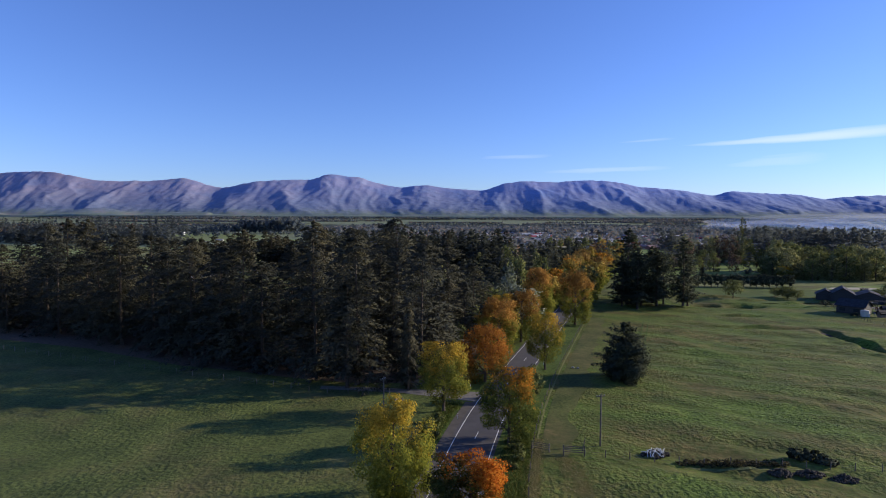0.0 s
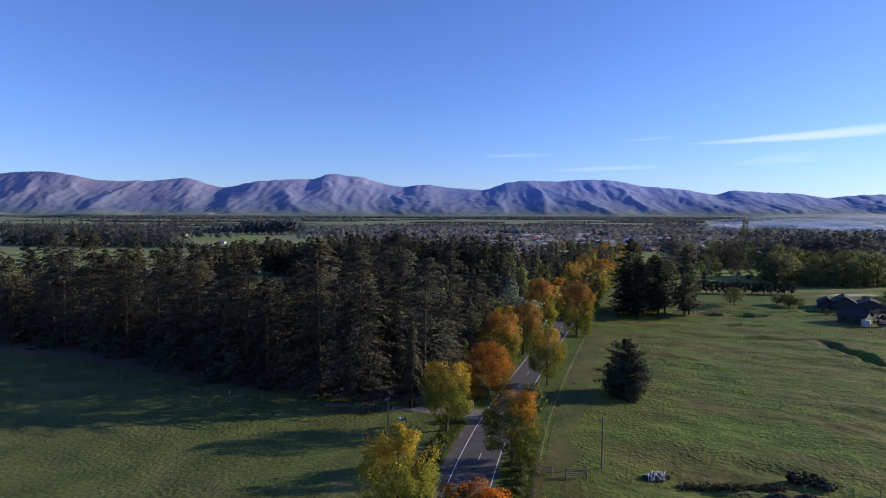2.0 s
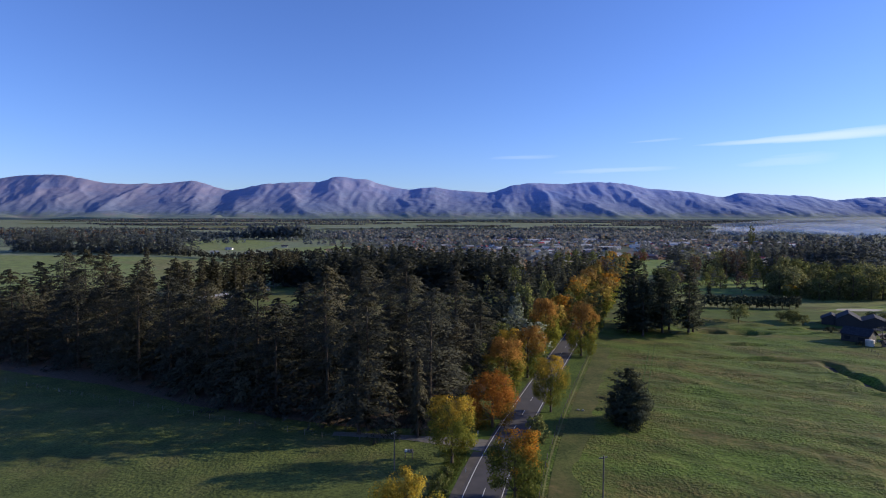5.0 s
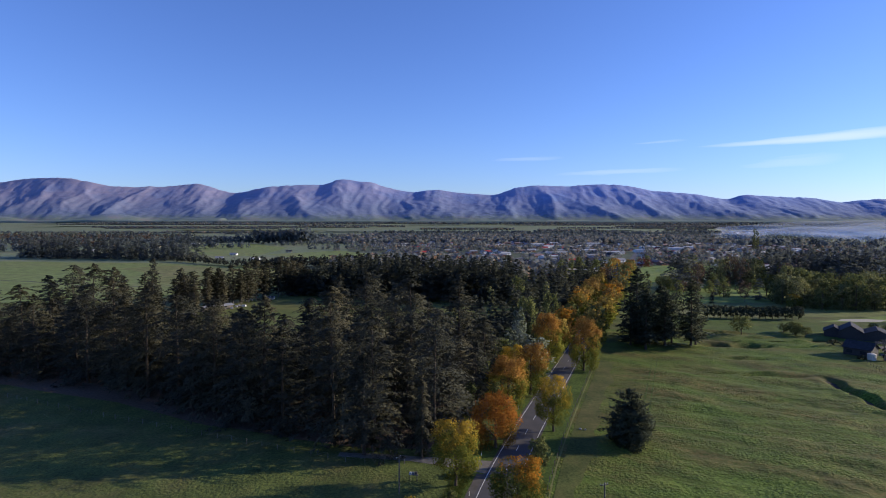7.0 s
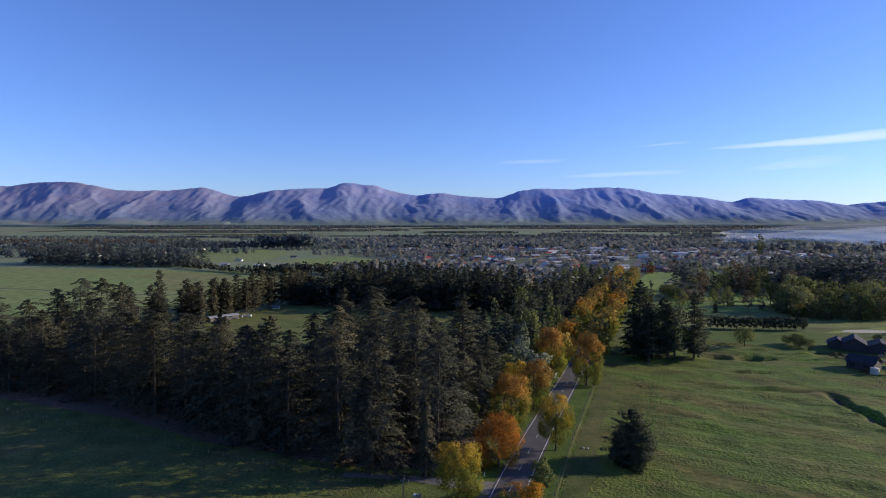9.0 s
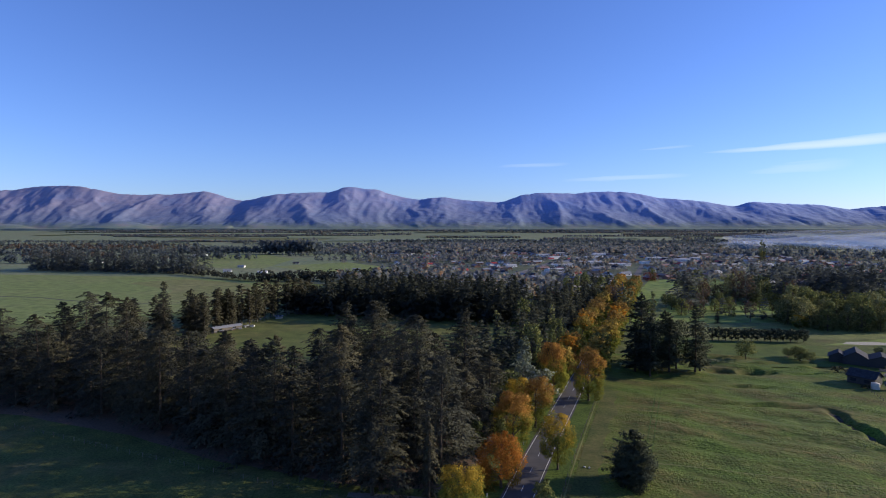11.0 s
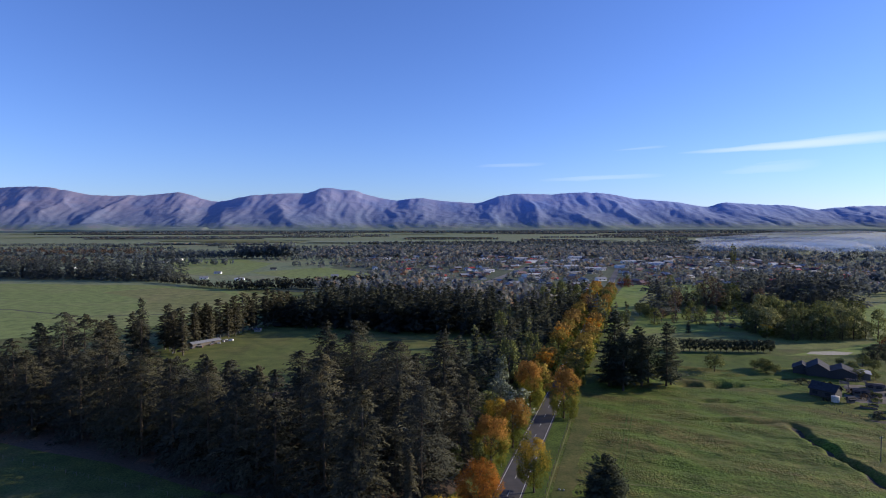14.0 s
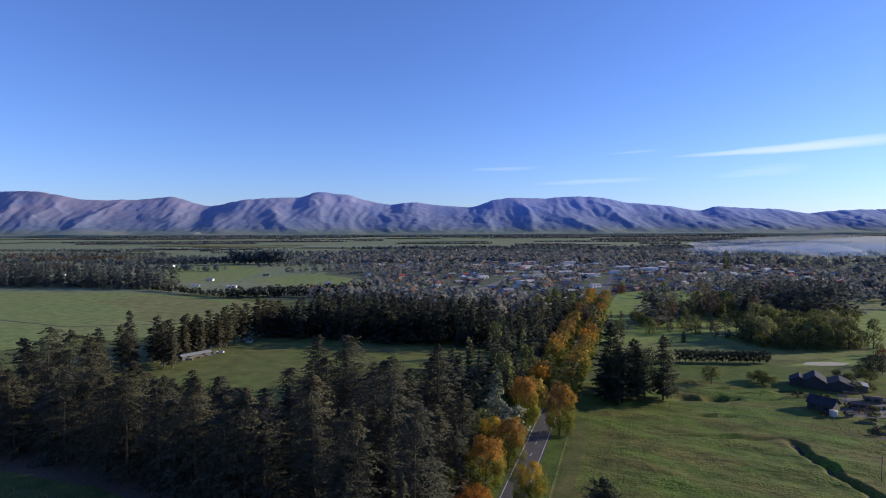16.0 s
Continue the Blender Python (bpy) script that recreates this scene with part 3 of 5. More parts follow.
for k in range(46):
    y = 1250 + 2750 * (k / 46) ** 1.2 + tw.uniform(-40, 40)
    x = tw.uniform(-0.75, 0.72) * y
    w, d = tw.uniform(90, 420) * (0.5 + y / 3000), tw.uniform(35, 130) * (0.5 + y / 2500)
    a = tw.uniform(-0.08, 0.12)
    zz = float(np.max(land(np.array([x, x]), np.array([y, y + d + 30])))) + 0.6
    # about half of these take the field colour with haze mixed in
    sheet("field", [(x - w / 2, y - w / 2 * a), (x + w / 2, y + w / 2 * a), (x + w / 2, y + d + w / 2 * a), (x - w / 2, y + d - w / 2 * a)], zz, M[tw.choice(["pasture", "dry_pasture", "plain_hazed", "plain_hazed"])], "distant pale field on the plain, some with haze in the colour", "field")


# ---------------------------------------------------------------- ranges
CREST_X = (-4800, -4000, -3540, -3360, -3080, -2980, -2730, -2620, -2480, -2270, -1990, -1700, -1420, -1130, -1010, -870, -610, -520, -310, -120, 60, 340, 520, 660, 900, 1170, 1390, 1510, 1880, 2140, 2250, 2620, 2810, 3040, 3280, 4000, 4800)
CREST_H = (300, 335, 355, 382, 388, 386, 338, 315, 315, 314, 343, 259, 315, 333, 326, 378, 348, 312, 271, 294, 268, 248, 310, 328, 319, 336, 327, 291, 259, 214, 256, 232, 231, 191, 220, 230, 200)


def crest(x):
    """Height of the range's crest, eased from summit to saddle."""
    return sum(float(np.interp(x + d, CREST_X, CREST_H)) for d in (-36, -18, 0, 18, 36)) / 5


def gradient_noise(x, y, seed):
    """Smooth noise from random slopes on a unit grid, about -0.7 to 0.7."""
    ix, iy = np.floor(x), np.floor(y)
    fx, fy = x - ix, y - iy

    def dot(a, b):
        v = np.sin((ix + a) * 127.1 + (iy + b) * 311.7 + seed * 74.7) * 43758.5453
        t = (v - np.floor(v)) * 6.28318
        return np.cos(t) * (fx - a) + np.sin(t) * (fy - b)
    ux, uy = fx ** 3 * (fx * (fx * 6 - 15) + 10), fy ** 3 * (fy * (fy * 6 - 15) + 10)
    return (dot(0, 0) * (1 - ux) + dot(1, 0) * ux) * (1 - uy) + (dot(0, 1) * (1 - ux) + dot(1, 1) * ux) * uy


def ridged(x, y, seed):
    """1 on sharp ridge lines, falling towards 0 between them."""
    return np.clip(1 - 2.1 * np.abs(gradient_noise(x, y, seed)), 0, 1)


def mountains():
    xs, n_s = np.arange(-4800, 4801, 15.0), 106
    s = np.concatenate([np.linspace(0, 1, n_s - 1), [1.02]])
    X, S = np.meshgrid(xs, s)
    sc = np.clip(S, 0, 1)
    # the crest wanders nearer and farther; in front of it spurs run down towards the plain
    far = 0.88 + 0.16 * gradient_noise(X / 900, X * 0 + 4.3, 2.0)
    foot = 0.16 + 0.16 * gradient_noise(X / 760, X * 0 + 0.3, 1.0)
    u = np.clip((sc - foot) / (far - foot), 0, 1)
    warp = 100 * gradient_noise(X / 620, sc * 1.6, 5.0) + 50 * gradient_noise(X / 150, sc * 5.0, 9.0)
    top = np.interp(X, xs, [crest(x) for x in xs]) * (3780 + 890 * far) / 4670
    top = top + 7.0 * gradient_noise(X / 110, X * 0 + 2.0, 3.0) + 4.0 * gradient_noise(X / 34, X * 0 + 5.0, 4.0)
    xw = X + warp + 200 * sc
    r1 = ridged(xw / 430, sc * 1.2, 3.0)
    r2 = ridged((xw + 60 * gradient_noise(X / 240, sc * 5, 17.0)) / 165, sc * 2.4 + 7, 6.0)
    r3 = ridged((xw - 250 * sc) / 74, sc * 5.0, 8.0)
    r4 = ridged((xw + 160 * sc) / 40, sc * 11.0, 2.0)
    body = u ** (1.42 - 0.36 * r1)
    relief = (u * (1 - u) * 4) ** 0.7
    z = 40 + (top - 40) * body + relief * (0.45 + 0.55 * r1) * (12 * (r2 - 0.5) + 9 * (r3 - 0.5) + 5 * (r4 - 0.5))
    # lower front ridges that overlap the slopes behind them
    mid = np.clip(gradient_noise(X / 520, X * 0 + 8.1, 12.0) + 0.10, 0, 1) * 1.5
    crest_s = foot + 0.26 + 0.08 * gradient_noise(X / 300, X * 0 + 1.7, 14.0)
    rise = np.clip(1 - np.abs(sc - crest_s) / 0.20, 0, 1)
    front = 40 + (top - 40) * 0.50 * np.clip(mid, 0, 1) * rise ** (1.5 - 0.7 * r2) + 8 * (r3 - 0.5) * rise
    z = np.maximum(z, front)
    hills = np.clip(gradient_noise(X / 430, sc * 3.0, 13.0) + 0.10, 0, 1) * 70 * np.clip(sc * 6, 0, 1) * (1 - u) * np.where(X < -1500, 1.4, 0.6)
    z = np.maximum(z, 40 + hills) + 1.5 * gradient_noise(X / 26, sc * 30, 21.0) * u
    z = np.where(sc > far, np.minimum(z, top - (sc - far) * 500), z)
    z[0], z[-1] = 20, -40
    verts = np.stack([X, 3780 + 890 * S, z], -1).reshape(-1, 3)
    n = len(xs)
    i = (np.arange(n_s - 1)[:, None] * n + np.arange(n - 1)[None]).ravel()
    faces = np.stack([i, i + 1, i + 1 + n, i + n], 1)
    me = bpy.data.meshes.new("mountain_range")
    me.from_pydata(verts.tolist(), [], faces.tolist())
    me.polygons.foreach_set("use_smooth", np.ones(len(faces), bool))
    # blue haze of distance is mixed into all the range's base colours
    m, nt, b = material("hazed_tussock_and_scree")
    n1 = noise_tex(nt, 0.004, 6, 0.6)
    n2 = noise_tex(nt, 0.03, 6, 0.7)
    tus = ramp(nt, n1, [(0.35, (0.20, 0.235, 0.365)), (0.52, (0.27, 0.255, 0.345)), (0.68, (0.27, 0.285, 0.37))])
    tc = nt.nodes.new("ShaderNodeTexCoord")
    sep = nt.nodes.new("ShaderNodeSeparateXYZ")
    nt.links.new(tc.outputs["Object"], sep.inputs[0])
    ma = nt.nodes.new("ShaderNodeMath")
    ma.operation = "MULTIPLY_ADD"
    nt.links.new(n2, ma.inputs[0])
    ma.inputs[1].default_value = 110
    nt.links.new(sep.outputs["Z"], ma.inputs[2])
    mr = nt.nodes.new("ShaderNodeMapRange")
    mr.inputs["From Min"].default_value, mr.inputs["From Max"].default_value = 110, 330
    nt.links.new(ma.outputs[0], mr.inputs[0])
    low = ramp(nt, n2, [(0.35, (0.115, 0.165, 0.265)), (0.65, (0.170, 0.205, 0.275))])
    # eastwards the colour is tinted paler and bluer for thicker haze
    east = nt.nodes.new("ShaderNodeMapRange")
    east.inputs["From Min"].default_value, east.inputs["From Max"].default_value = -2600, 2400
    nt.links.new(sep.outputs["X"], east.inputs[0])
    hazed_rock = mix(nt, tus, ramp(nt, east.outputs[0], [(0.0, (1.10, 1.06, 1.04)), (1.0, (1.02, 1.32, 1.72))]), 1.0, "MULTIPLY")
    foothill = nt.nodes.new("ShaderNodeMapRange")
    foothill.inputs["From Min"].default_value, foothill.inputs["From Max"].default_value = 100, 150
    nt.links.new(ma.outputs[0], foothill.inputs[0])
    # foothill fields, their greens tinted with the same haze
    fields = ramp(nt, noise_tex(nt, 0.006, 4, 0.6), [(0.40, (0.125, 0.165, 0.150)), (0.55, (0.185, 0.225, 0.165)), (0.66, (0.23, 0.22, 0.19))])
    nt.links.new(mix(nt, fields, mix(nt, low, hazed_rock, mr.outputs[0]), foothill.outputs[0]), b.inputs["Base Color"])
    b.inputs["Roughness"].default_value = 0.95
    b.inputs["Specular IOR Level"].default_value = 0.1
    bump(nt, b, noise_tex(nt, 0.03, 8, 0.7), 0.35, 6.0)
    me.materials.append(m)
    return tagged(new("mountain_range", me), "bare grey-brown mountain range with tussock spurs, blue haze in its colour", "mountains", kind="structure")


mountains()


# ---------------------------------------------------------------- trees
def unit(v):
    return v / np.maximum(np.linalg.norm(v, axis=-1, keepdims=True), 1e-6)


def sprays(rng, c, along, across, length, width):
    """Leaf faces round the points c: a kite along one way, as wide as told across it."""
    a, b = along * length[:, None], across * width[:, None]
    return np.stack([c - a * 0.5, c + b * 0.5 - a * 0.05, c + a * 0.5, c - b * 0.5 - a * 0.05], 1)


def conifer_crown(seed, h=26.0, r=5.6, branches=190, per=18, bottom=0.08, power=0.62, droop=0.30, ragged=0.5, size=0.62, slim=0.36, blunt=1.0):
    """Boughs in broken whorls round the stem, each a flat drooping fan of twigs set with needle sprays.
    blunt: above 1 the outline is fuller and rounder towards the tip."""
    rng = np.random.default_rng(seed)
    tiers = max(8, branches // 6)
    tier = rng.integers(0, tiers, branches)
    zn = bottom + (0.985 - bottom) * np.clip((tier + 0.5) / tiers + rng.normal(0, 0.28 / tiers, branches), 0, 1)
    az = rng.uniform(0, 6.283, branches)
    zn = np.clip(zn + 0.035 * np.sin(az + rng.uniform(0, 6)), bottom, 0.985)
    lop = 1 + 0.20 * np.sin(az + rng.uniform(0, 6)) + 0.14 * np.sin(2 * az + 6 * zn + rng.uniform(0, 6))
    full = rng.uniform(0.72, 1.12, tiers)[tier]
    ln = r * np.clip(1.0 - zn ** blunt, 0.012, 1) ** power * (1 - ragged * 0.55 + ragged * 0.75 * rng.random(branches)) * lop * full
    ln *= np.clip(0.6 + (zn - bottom) * 3.0, 0.6, 1)
    lift = rng.normal(0.20, 0.12, branches) + 0.25 * zn
    fall = rng.normal(droop + 0.22, 0.12, branches)
    shade = rng.normal(0, 0.10, (branches, 3))
    zn, az, ln, lift, fall = (np.repeat(v, per) for v in (zn, az, ln, lift, fall))
    n = branches * per
    k = np.clip(rng.random(n) ** 0.62, 0.06, 1.0)
    d = np.stack([np.cos(az), np.sin(az), np.zeros(n)], 1)
    side = np.stack([-np.sin(az), np.cos(az), np.zeros(n)], 1)
    sgn = rng.uniform(-1, 1, n)
    off = sgn * ln * 0.40 * np.clip(1.12 - k, 0.05, 1) ** 0.8
    reach = k * ln + np.abs(off) * 0.35
    c = d * reach[:, None] + side * off[:, None]
    c[:, 2] = zn * h + ln * (lift * k - fall * k ** 2) - np.abs(off) * 0.18 + rng.normal(0, 0.10, n)
    c[:, 2] = np.maximum(c[:, 2], 0.25)
    along = unit(d * 0.8 + side * (sgn * 0.9)[:, None] + np.stack([rng.normal(0, .25, n), rng.normal(0, .25, n), lift - 1.6 * fall * k + rng.normal(0, .30, n)], 1))
    across = unit(np.cross(along, rng.normal(0, 0.55, (n, 3)) + [0, 0, 1.0]))
    s = size * (0.6 + 0.8 * rng.random(n)) * (0.65 + 0.35 * (1 - zn))
    a, b = along * (s * 2.0)[:, None], across * (s * 2.0 * slim)[:, None]
    soft = unit(d * 0.62 + side * (sgn * 0.30)[:, None] + [0, 0, 0.55] + np.repeat(shade, per, 0) * 2.0 + rng.normal(0, 0.12, (n, 3)))
    return np.stack([c - a * 0.45 - b * 0.5, c - a * 0.45 + b * 0.5, c + a * 0.55, soft], 1)


def broad_crown(seed, h=12.0, r=4.2, lobes=24, leaves=5200, bottom=0.2, top=1.0, size=0.34, belly=0.42):
    """A crown of leafy boughs, each a lobe of smaller tufts, gathered into an uneven broad head with gaps between."""
    rng = np.random.default_rng(seed)
    lz = bottom + 0.06 + (top - bottom - 0.12) * (np.arange(lobes) + rng.uniform(-0.3, 1.3, lobes)) / lobes
    q = np.clip((lz - bottom) / (top - bottom), 0, 1)
    prof = np.where(q < belly, np.sqrt(np.clip(1 - ((belly - q) / (belly * 1.12)) ** 2, 0.05, 1)), np.sqrt(np.clip(1 - ((q - belly) / (1.10 - belly)) ** 2, 0.05, 1)))
    az = np.arange(lobes) * 2.399 + rng.normal(0, 0.5, lobes)
    lr = r * rng.uniform(0.30, 0.50, lobes) * (0.75 + 0.25 * prof)
    rad = np.maximum(prof * r * rng.uniform(0.74, 1.16, lobes) - lr * 0.8, 0)
    lc = np.stack([np.cos(az) * rad, np.sin(az) * rad, lz * h], 1)
    tufts = 9
    tv = unit(rng.normal(0, 1, (lobes * tufts, 3)) + np.repeat(unit(lc - [0, 0, h * 0.45]), tufts, 0) * 0.7)
    lobe_of = np.repeat(np.arange(lobes), tufts)
    tc_ = lc[lobe_of] + tv * (lr[lobe_of] * rng.uniform(0.55, 1.0, lobes * tufts))[:, None]
    tr_ = lr[lobe_of] * rng.uniform(0.34, 0.62, lobes * tufts)
    which = rng.choice(lobes * tufts, leaves, p=tr_ ** 2 / (tr_ ** 2).sum())
    v = unit(rng.normal(0, 1, (leaves, 3)))
    c = tc_[which] + v * (tr_[which] * (0.68 + 0.42 * rng.random(leaves)))[:, None]
    stray = rng.random(leaves) < 0.06
    c[stray] += rng.normal(0, 0.05 * r, (int(stray.sum()), 3))
    c[:, 2] = np.clip(c[:, 2], bottom * h * 0.7, h * 1.04)
    along = rng.normal(0, 1, (leaves, 3)) + [0, 0, -0.3]
    along = unit(along - v * ((along * v).sum(1) * 0.75)[:, None])
    across = unit(np.cross(along, v + rng.normal(0, 0.35, (leaves, 3))))
    s = size * rng.uniform(0.6, 1.45, leaves)
    middle = np.array([0, 0, h * (bottom + (top - bottom) * 0.4)])
    soft = unit(v * 0.55 + tv[which] * 0.6 + unit((c - middle) * [1, 1, 0.8]) * 0.4 + rng.normal(0, 0.20, (leaves, 3)))
    return np.concatenate([sprays(rng, c, along, across, s * 1.3, s * 1.0), soft[:, None]], 1), lc


def trunk_bm(h, r, limbs=(), lean=0.0, sides=7):
    bm = bmesh.new()
    zs = [0, 0.04, 0.15, 0.4, 0.7, 1.0]
    tube(bm, [(lean * z * z * h * 0.1, 0.02 * h * math.sin(z * 5) * 0.3, z * h - 0.05) for z in zs], [r * 1.5, r * 1.1, r, r * 0.8, r * 0.45, r * 0.12], sides)
    for x, y, z in limbs:
        z0 = max(0.18 * h, z - 0.9 * math.hypot(x, y))
        tube(bm, [(0, 0, z0), (x * 0.45, y * 0.45, z0 + (z - z0) * 0.55), (x, y, z)], [r * 0.5, r * 0.3, r * 0.06], 5)
    return bm


STOCK = {}


def stock(name, crown, mat, trunk, bark, label, category="tree"):
    """One tree with its parts; it is planted by copying."""
    e = new(name)
    part("trunk", trunk, bark, e)
    part("crown", quads_mesh("crown", crown[:, :-1], mat, crown.shape[1] - 1, crown[:, -1]), mat, e)
    return tagged(e, label, category)


PLANTED = set()


def plant(key, x, y, s=1.0, sz=None, rz=None, z=None, group=""):
    ob = STOCK[key]
    m = Matrix.LocRotScale((x, y, float(land(x, y)) if z is None else z), Euler((0, 0, random.uniform(0, 6.28) if rz is None else rz)), (s, s, sz or s))
    if key not in PLANTED:
        PLANTED.add(key)
        ob.matrix_basis = m
    else:
        q = copy_thing(ob, Matrix())
        q.matrix_basis = m
        ob = q
    if group:
        ob["group"] = group
    return ob


CON_LABEL = "tall dark green conifer with drooping ragged branches"
for k in range(6):
    rr = (9.6, 10.6, 7.6, 8.4, 11.6, 9.4)[k]
    pw = (0.62, 0.72, 0.50, 0.46, 0.80, 0.44)[k]
    bl = (1.3, 1.9, 1.5, 2.8, 1.7, 2.3)[k]
    STOCK[f"fir{k}"] = stock("conifer_tree", conifer_crown(11 + k, 26, rr, 165, 64, 0.04 + 0.03 * (k % 3), pw, 0.16 + 0.14 * (k % 2), 0.75, 0.33, 0.46, bl), M["conifer_olive" if k in (1, 4, 5) else "conifer"], trunk_bm(25, 0.34), M["bark"], CON_LABEL)
    STOCK[f"inner{k}"] = stock("conifer_tree", conifer_crown(71 + k, 26, rr, 95, 32, 0.08, pw, 0.25, 0.6, 0.54, 0.5, bl), M["conifer_olive" if k in (0, 3) else "conifer"], trunk_bm(25, 0.34, sides=5), M["bark"], "dark conifer deep inside the plantation")
STOCK["slim"] = stock("conifer_tree", conifer_crown(31, 18, 2.6, 170, 44, 0.04, 0.5, 0.5, 0.4, 0.26, 0.45), M["conifer_olive"], trunk_bm(17, 0.22), M["bark"], "slender young conifer at the wood's corner")
STOCK["belt"] = stock("conifer_tree", conifer_crown(32, 24, 5.0, 100, 34, 0.10, 0.46, 0.12, 0.75, 0.56, 0.52, 1.5), M["conifer_olive"], trunk_bm(23, 0.3), M["grey_bark"], "tall open conifer in a shelter belt")
STOCK["bigpine"] = stock("pine_tree", conifer_crown(35, 28, 8.0, 170, 80, 0.08, 0.60, 0.0, 0.7, 0.40, 0.50, 1.5), M["pine"], trunk_bm(27, 0.45), M["bark"], "tall dark spreading pine beside the fairway", "pine")
cr, lobes = broad_crown(39, 22, 6.8, 34, 4600, 0.16, 1.0, 0.42, 0.50)
STOCK["umbrella"] = stock("pine_tree", cr, M["pine"], trunk_bm(19, 0.4, [tuple(p) for p in lobes[::3]]), M["bark"], "broad dark pine in the clump by the fairway", "pine")
cr, lobes = broad_crown(36, 11.0, 4.6, 36, 15000, 0.02, 0.80, 0.22, 0.16)
c2 = conifer_crown(37, 12.3, 5.2, 140, 80, 0.02, 0.5, -0.10, 0.7, 0.26, 0.5, 1.6)
STOCK["lone"] = stock("pine_tree", np.concatenate([cr, np.concatenate([c2[:, :3], c2[:, 2:]], 1)]), M["pine"], trunk_bm(11, 0.4), M["bark"], "lone dark bushy pine standing in the paddock", "pine")
cr, lobes = broad_crown(40, 6.0, 2.3, 14, 900, 0.22, 1.0, 0.34, 0.5)
STOCK["hedge"] = stock("hedge_tree", cr, M["pine"], trunk_bm(4.5, 0.14), M["bark"], "dark clipped tree in the hedge row", "tree")
for key, mat, seed, h, r, lb, bel, lo in (
    ("lemon", "lemon", 63, 13.5, 5.9, "lemon yellow autumn roadside tree still green below", 0.40, 0.06),
    ("yellow", "yellow", 41, 13.5, 4.7, "golden yellow autumn roadside tree with green lower leaves", 0.40, 0.08),
    ("yellow2", "yellow", 42, 12.5, 5.4, "yellow and green autumn tree in the avenue", 0.45, 0.22),
    ("orange", "orange", 43, 13.5, 4.8, "orange autumn tree in the roadside avenue", 0.4, 0.06),
    ("orange2", "orange", 44, 14.5, 5.2, "broad orange autumn tree in the roadside avenue", 0.45, 0.08),
    ("red", "red", 45, 10.5, 5.2, "red and orange autumn tree beside the road", 0.4, 0.08),
    ("rust", "rust", 46, 12.0, 5.6, "rust-brown rounded autumn tree in the avenue", 0.42, 0.05),
    ("turning", "turning", 47, 12.0, 5.0, "green roadside tree turning orange at the top", 0.4, 0.14),
    ("smallg", "green", 48, 6.4, 2.5, "small green young tree by the fence", 0.4, 0.2),
    ("round", "green", 49, 6.8, 3.6, "small round-headed green tree in the grass", 0.45, 0.3),
    ("willow", "willow", 50, 20.0, 6.0, "pale green leafy tree on the golf course", 0.3, 0.0),
    ("green", "green", 51, 18.0, 5.6, "green leafy tree in the golf course grove", 0.3, 0.0),
    ("crimson", "crimson", 52, 10.0, 5.5, "crimson autumn tree on the mown grass", 0.45, 0.1),
    ("silver", "silver", 53, 17.0, 4.8, "silvery grey-green leafy tree behind the avenue", 0.4, 0.06),
    ("bare", "bare", 54, 20.0, 5.0, "leafless brown tree with fine twigs", 0.5, 0.2),
    ("far_orange", "far_gold", 55, 14.5, 5.2, "old-gold autumn tree in the far avenue", 0.45, 0.12),
    ("far_yellow", "dull_gold", 56, 14.0, 4.9, "dull gold autumn tree in the far avenue", 0.45, 0.12),
    ("far_green", "green", 58, 14.0, 4.9, "green leafy tree in the far avenue", 0.45, 0.12),
    ("far_turning", "turning", 57, 14.0, 4.9, "green tree turning orange in the far avenue", 0.45, 0.12),
):
    big = h > 15 or key.startswith("far")
    cr, lobes = broad_crown(seed, h, r, 24 if big else 27, 1200 if big else ((22000 if key in ("lemon", "red") else 14000) if h > 9 and key != "crimson" else 1500), lo, 1.0, 0.62 if big else (0.21 if h > 9 and key != "crimson" else 0.30), bel)
    if key == "bare":
        cr = cr[:800]
    STOCK[key] = stock("broadleaf_tree" if key != "bare" else "bare_tree", cr, M[mat], trunk_bm(h * 0.86, 0.30 if h > 9 else 0.15, [tuple(p) for p in lobes[::2]]), M["grey_bark" if key in ("bare", "silver") else "bark"], lb)
cr, _ = broad_crown(61, 24, 2.2, 26, 1000, 0.05, 1.0, 0.75)
STOCK["poplar"] = stock("poplar_tree", cr, M["willow"], trunk_bm(22, 0.25), M["grey_bark"], "narrow upright pale green poplar", "poplar")
cr, _ = broad_crown(62, 20, 2.5, 30, 2600, 0.05, 1.0, 0.42)
STOCK["silver_poplar"] = stock("poplar_tree", cr, M["silver"], trunk_bm(18, 0.22), M["grey_bark"], "narrow silvery poplar beside the avenue", "poplar")

# crowns of trees too far off and too many to count: gathered, then joined
FAR = {"far_fir": conifer_crown(33, 24, 6.4, 62, 18, 0.04, 0.7, 0.25, 0.6, 0.84, 0.55, 1.4), "far_fir2": conifer_crown(34, 24, 7.2, 62, 18, 0.04, 0.46, 0.15, 0.65, 0.88, 0.55, 1.8), "far_fir3": conifer_crown(38, 24, 6.6, 62, 18, 0.04, 0.5, 0.2, 0.65, 0.86, 0.55, 2.2)}
GATHERED = {}


def gather(where, key, x, y, s, sz, rng=random.Random(4)):
    a = rng.uniform(0, 6.28)
    v = FAR[key].reshape(-1, 3)
    ca, sa = math.cos(a) * s, math.sin(a) * s
    out = np.stack([v[:, 0] * ca - v[:, 1] * sa + x, v[:, 0] * sa + v[:, 1] * ca + y, v[:, 2] * sz + float(land(x, y))], 1).reshape(-1, 4, 3)
    out[:, 3] = unit(out[:, 3] - [x, y, float(land(x, y))])
    GATHERED.setdefault(where, []).append(out)


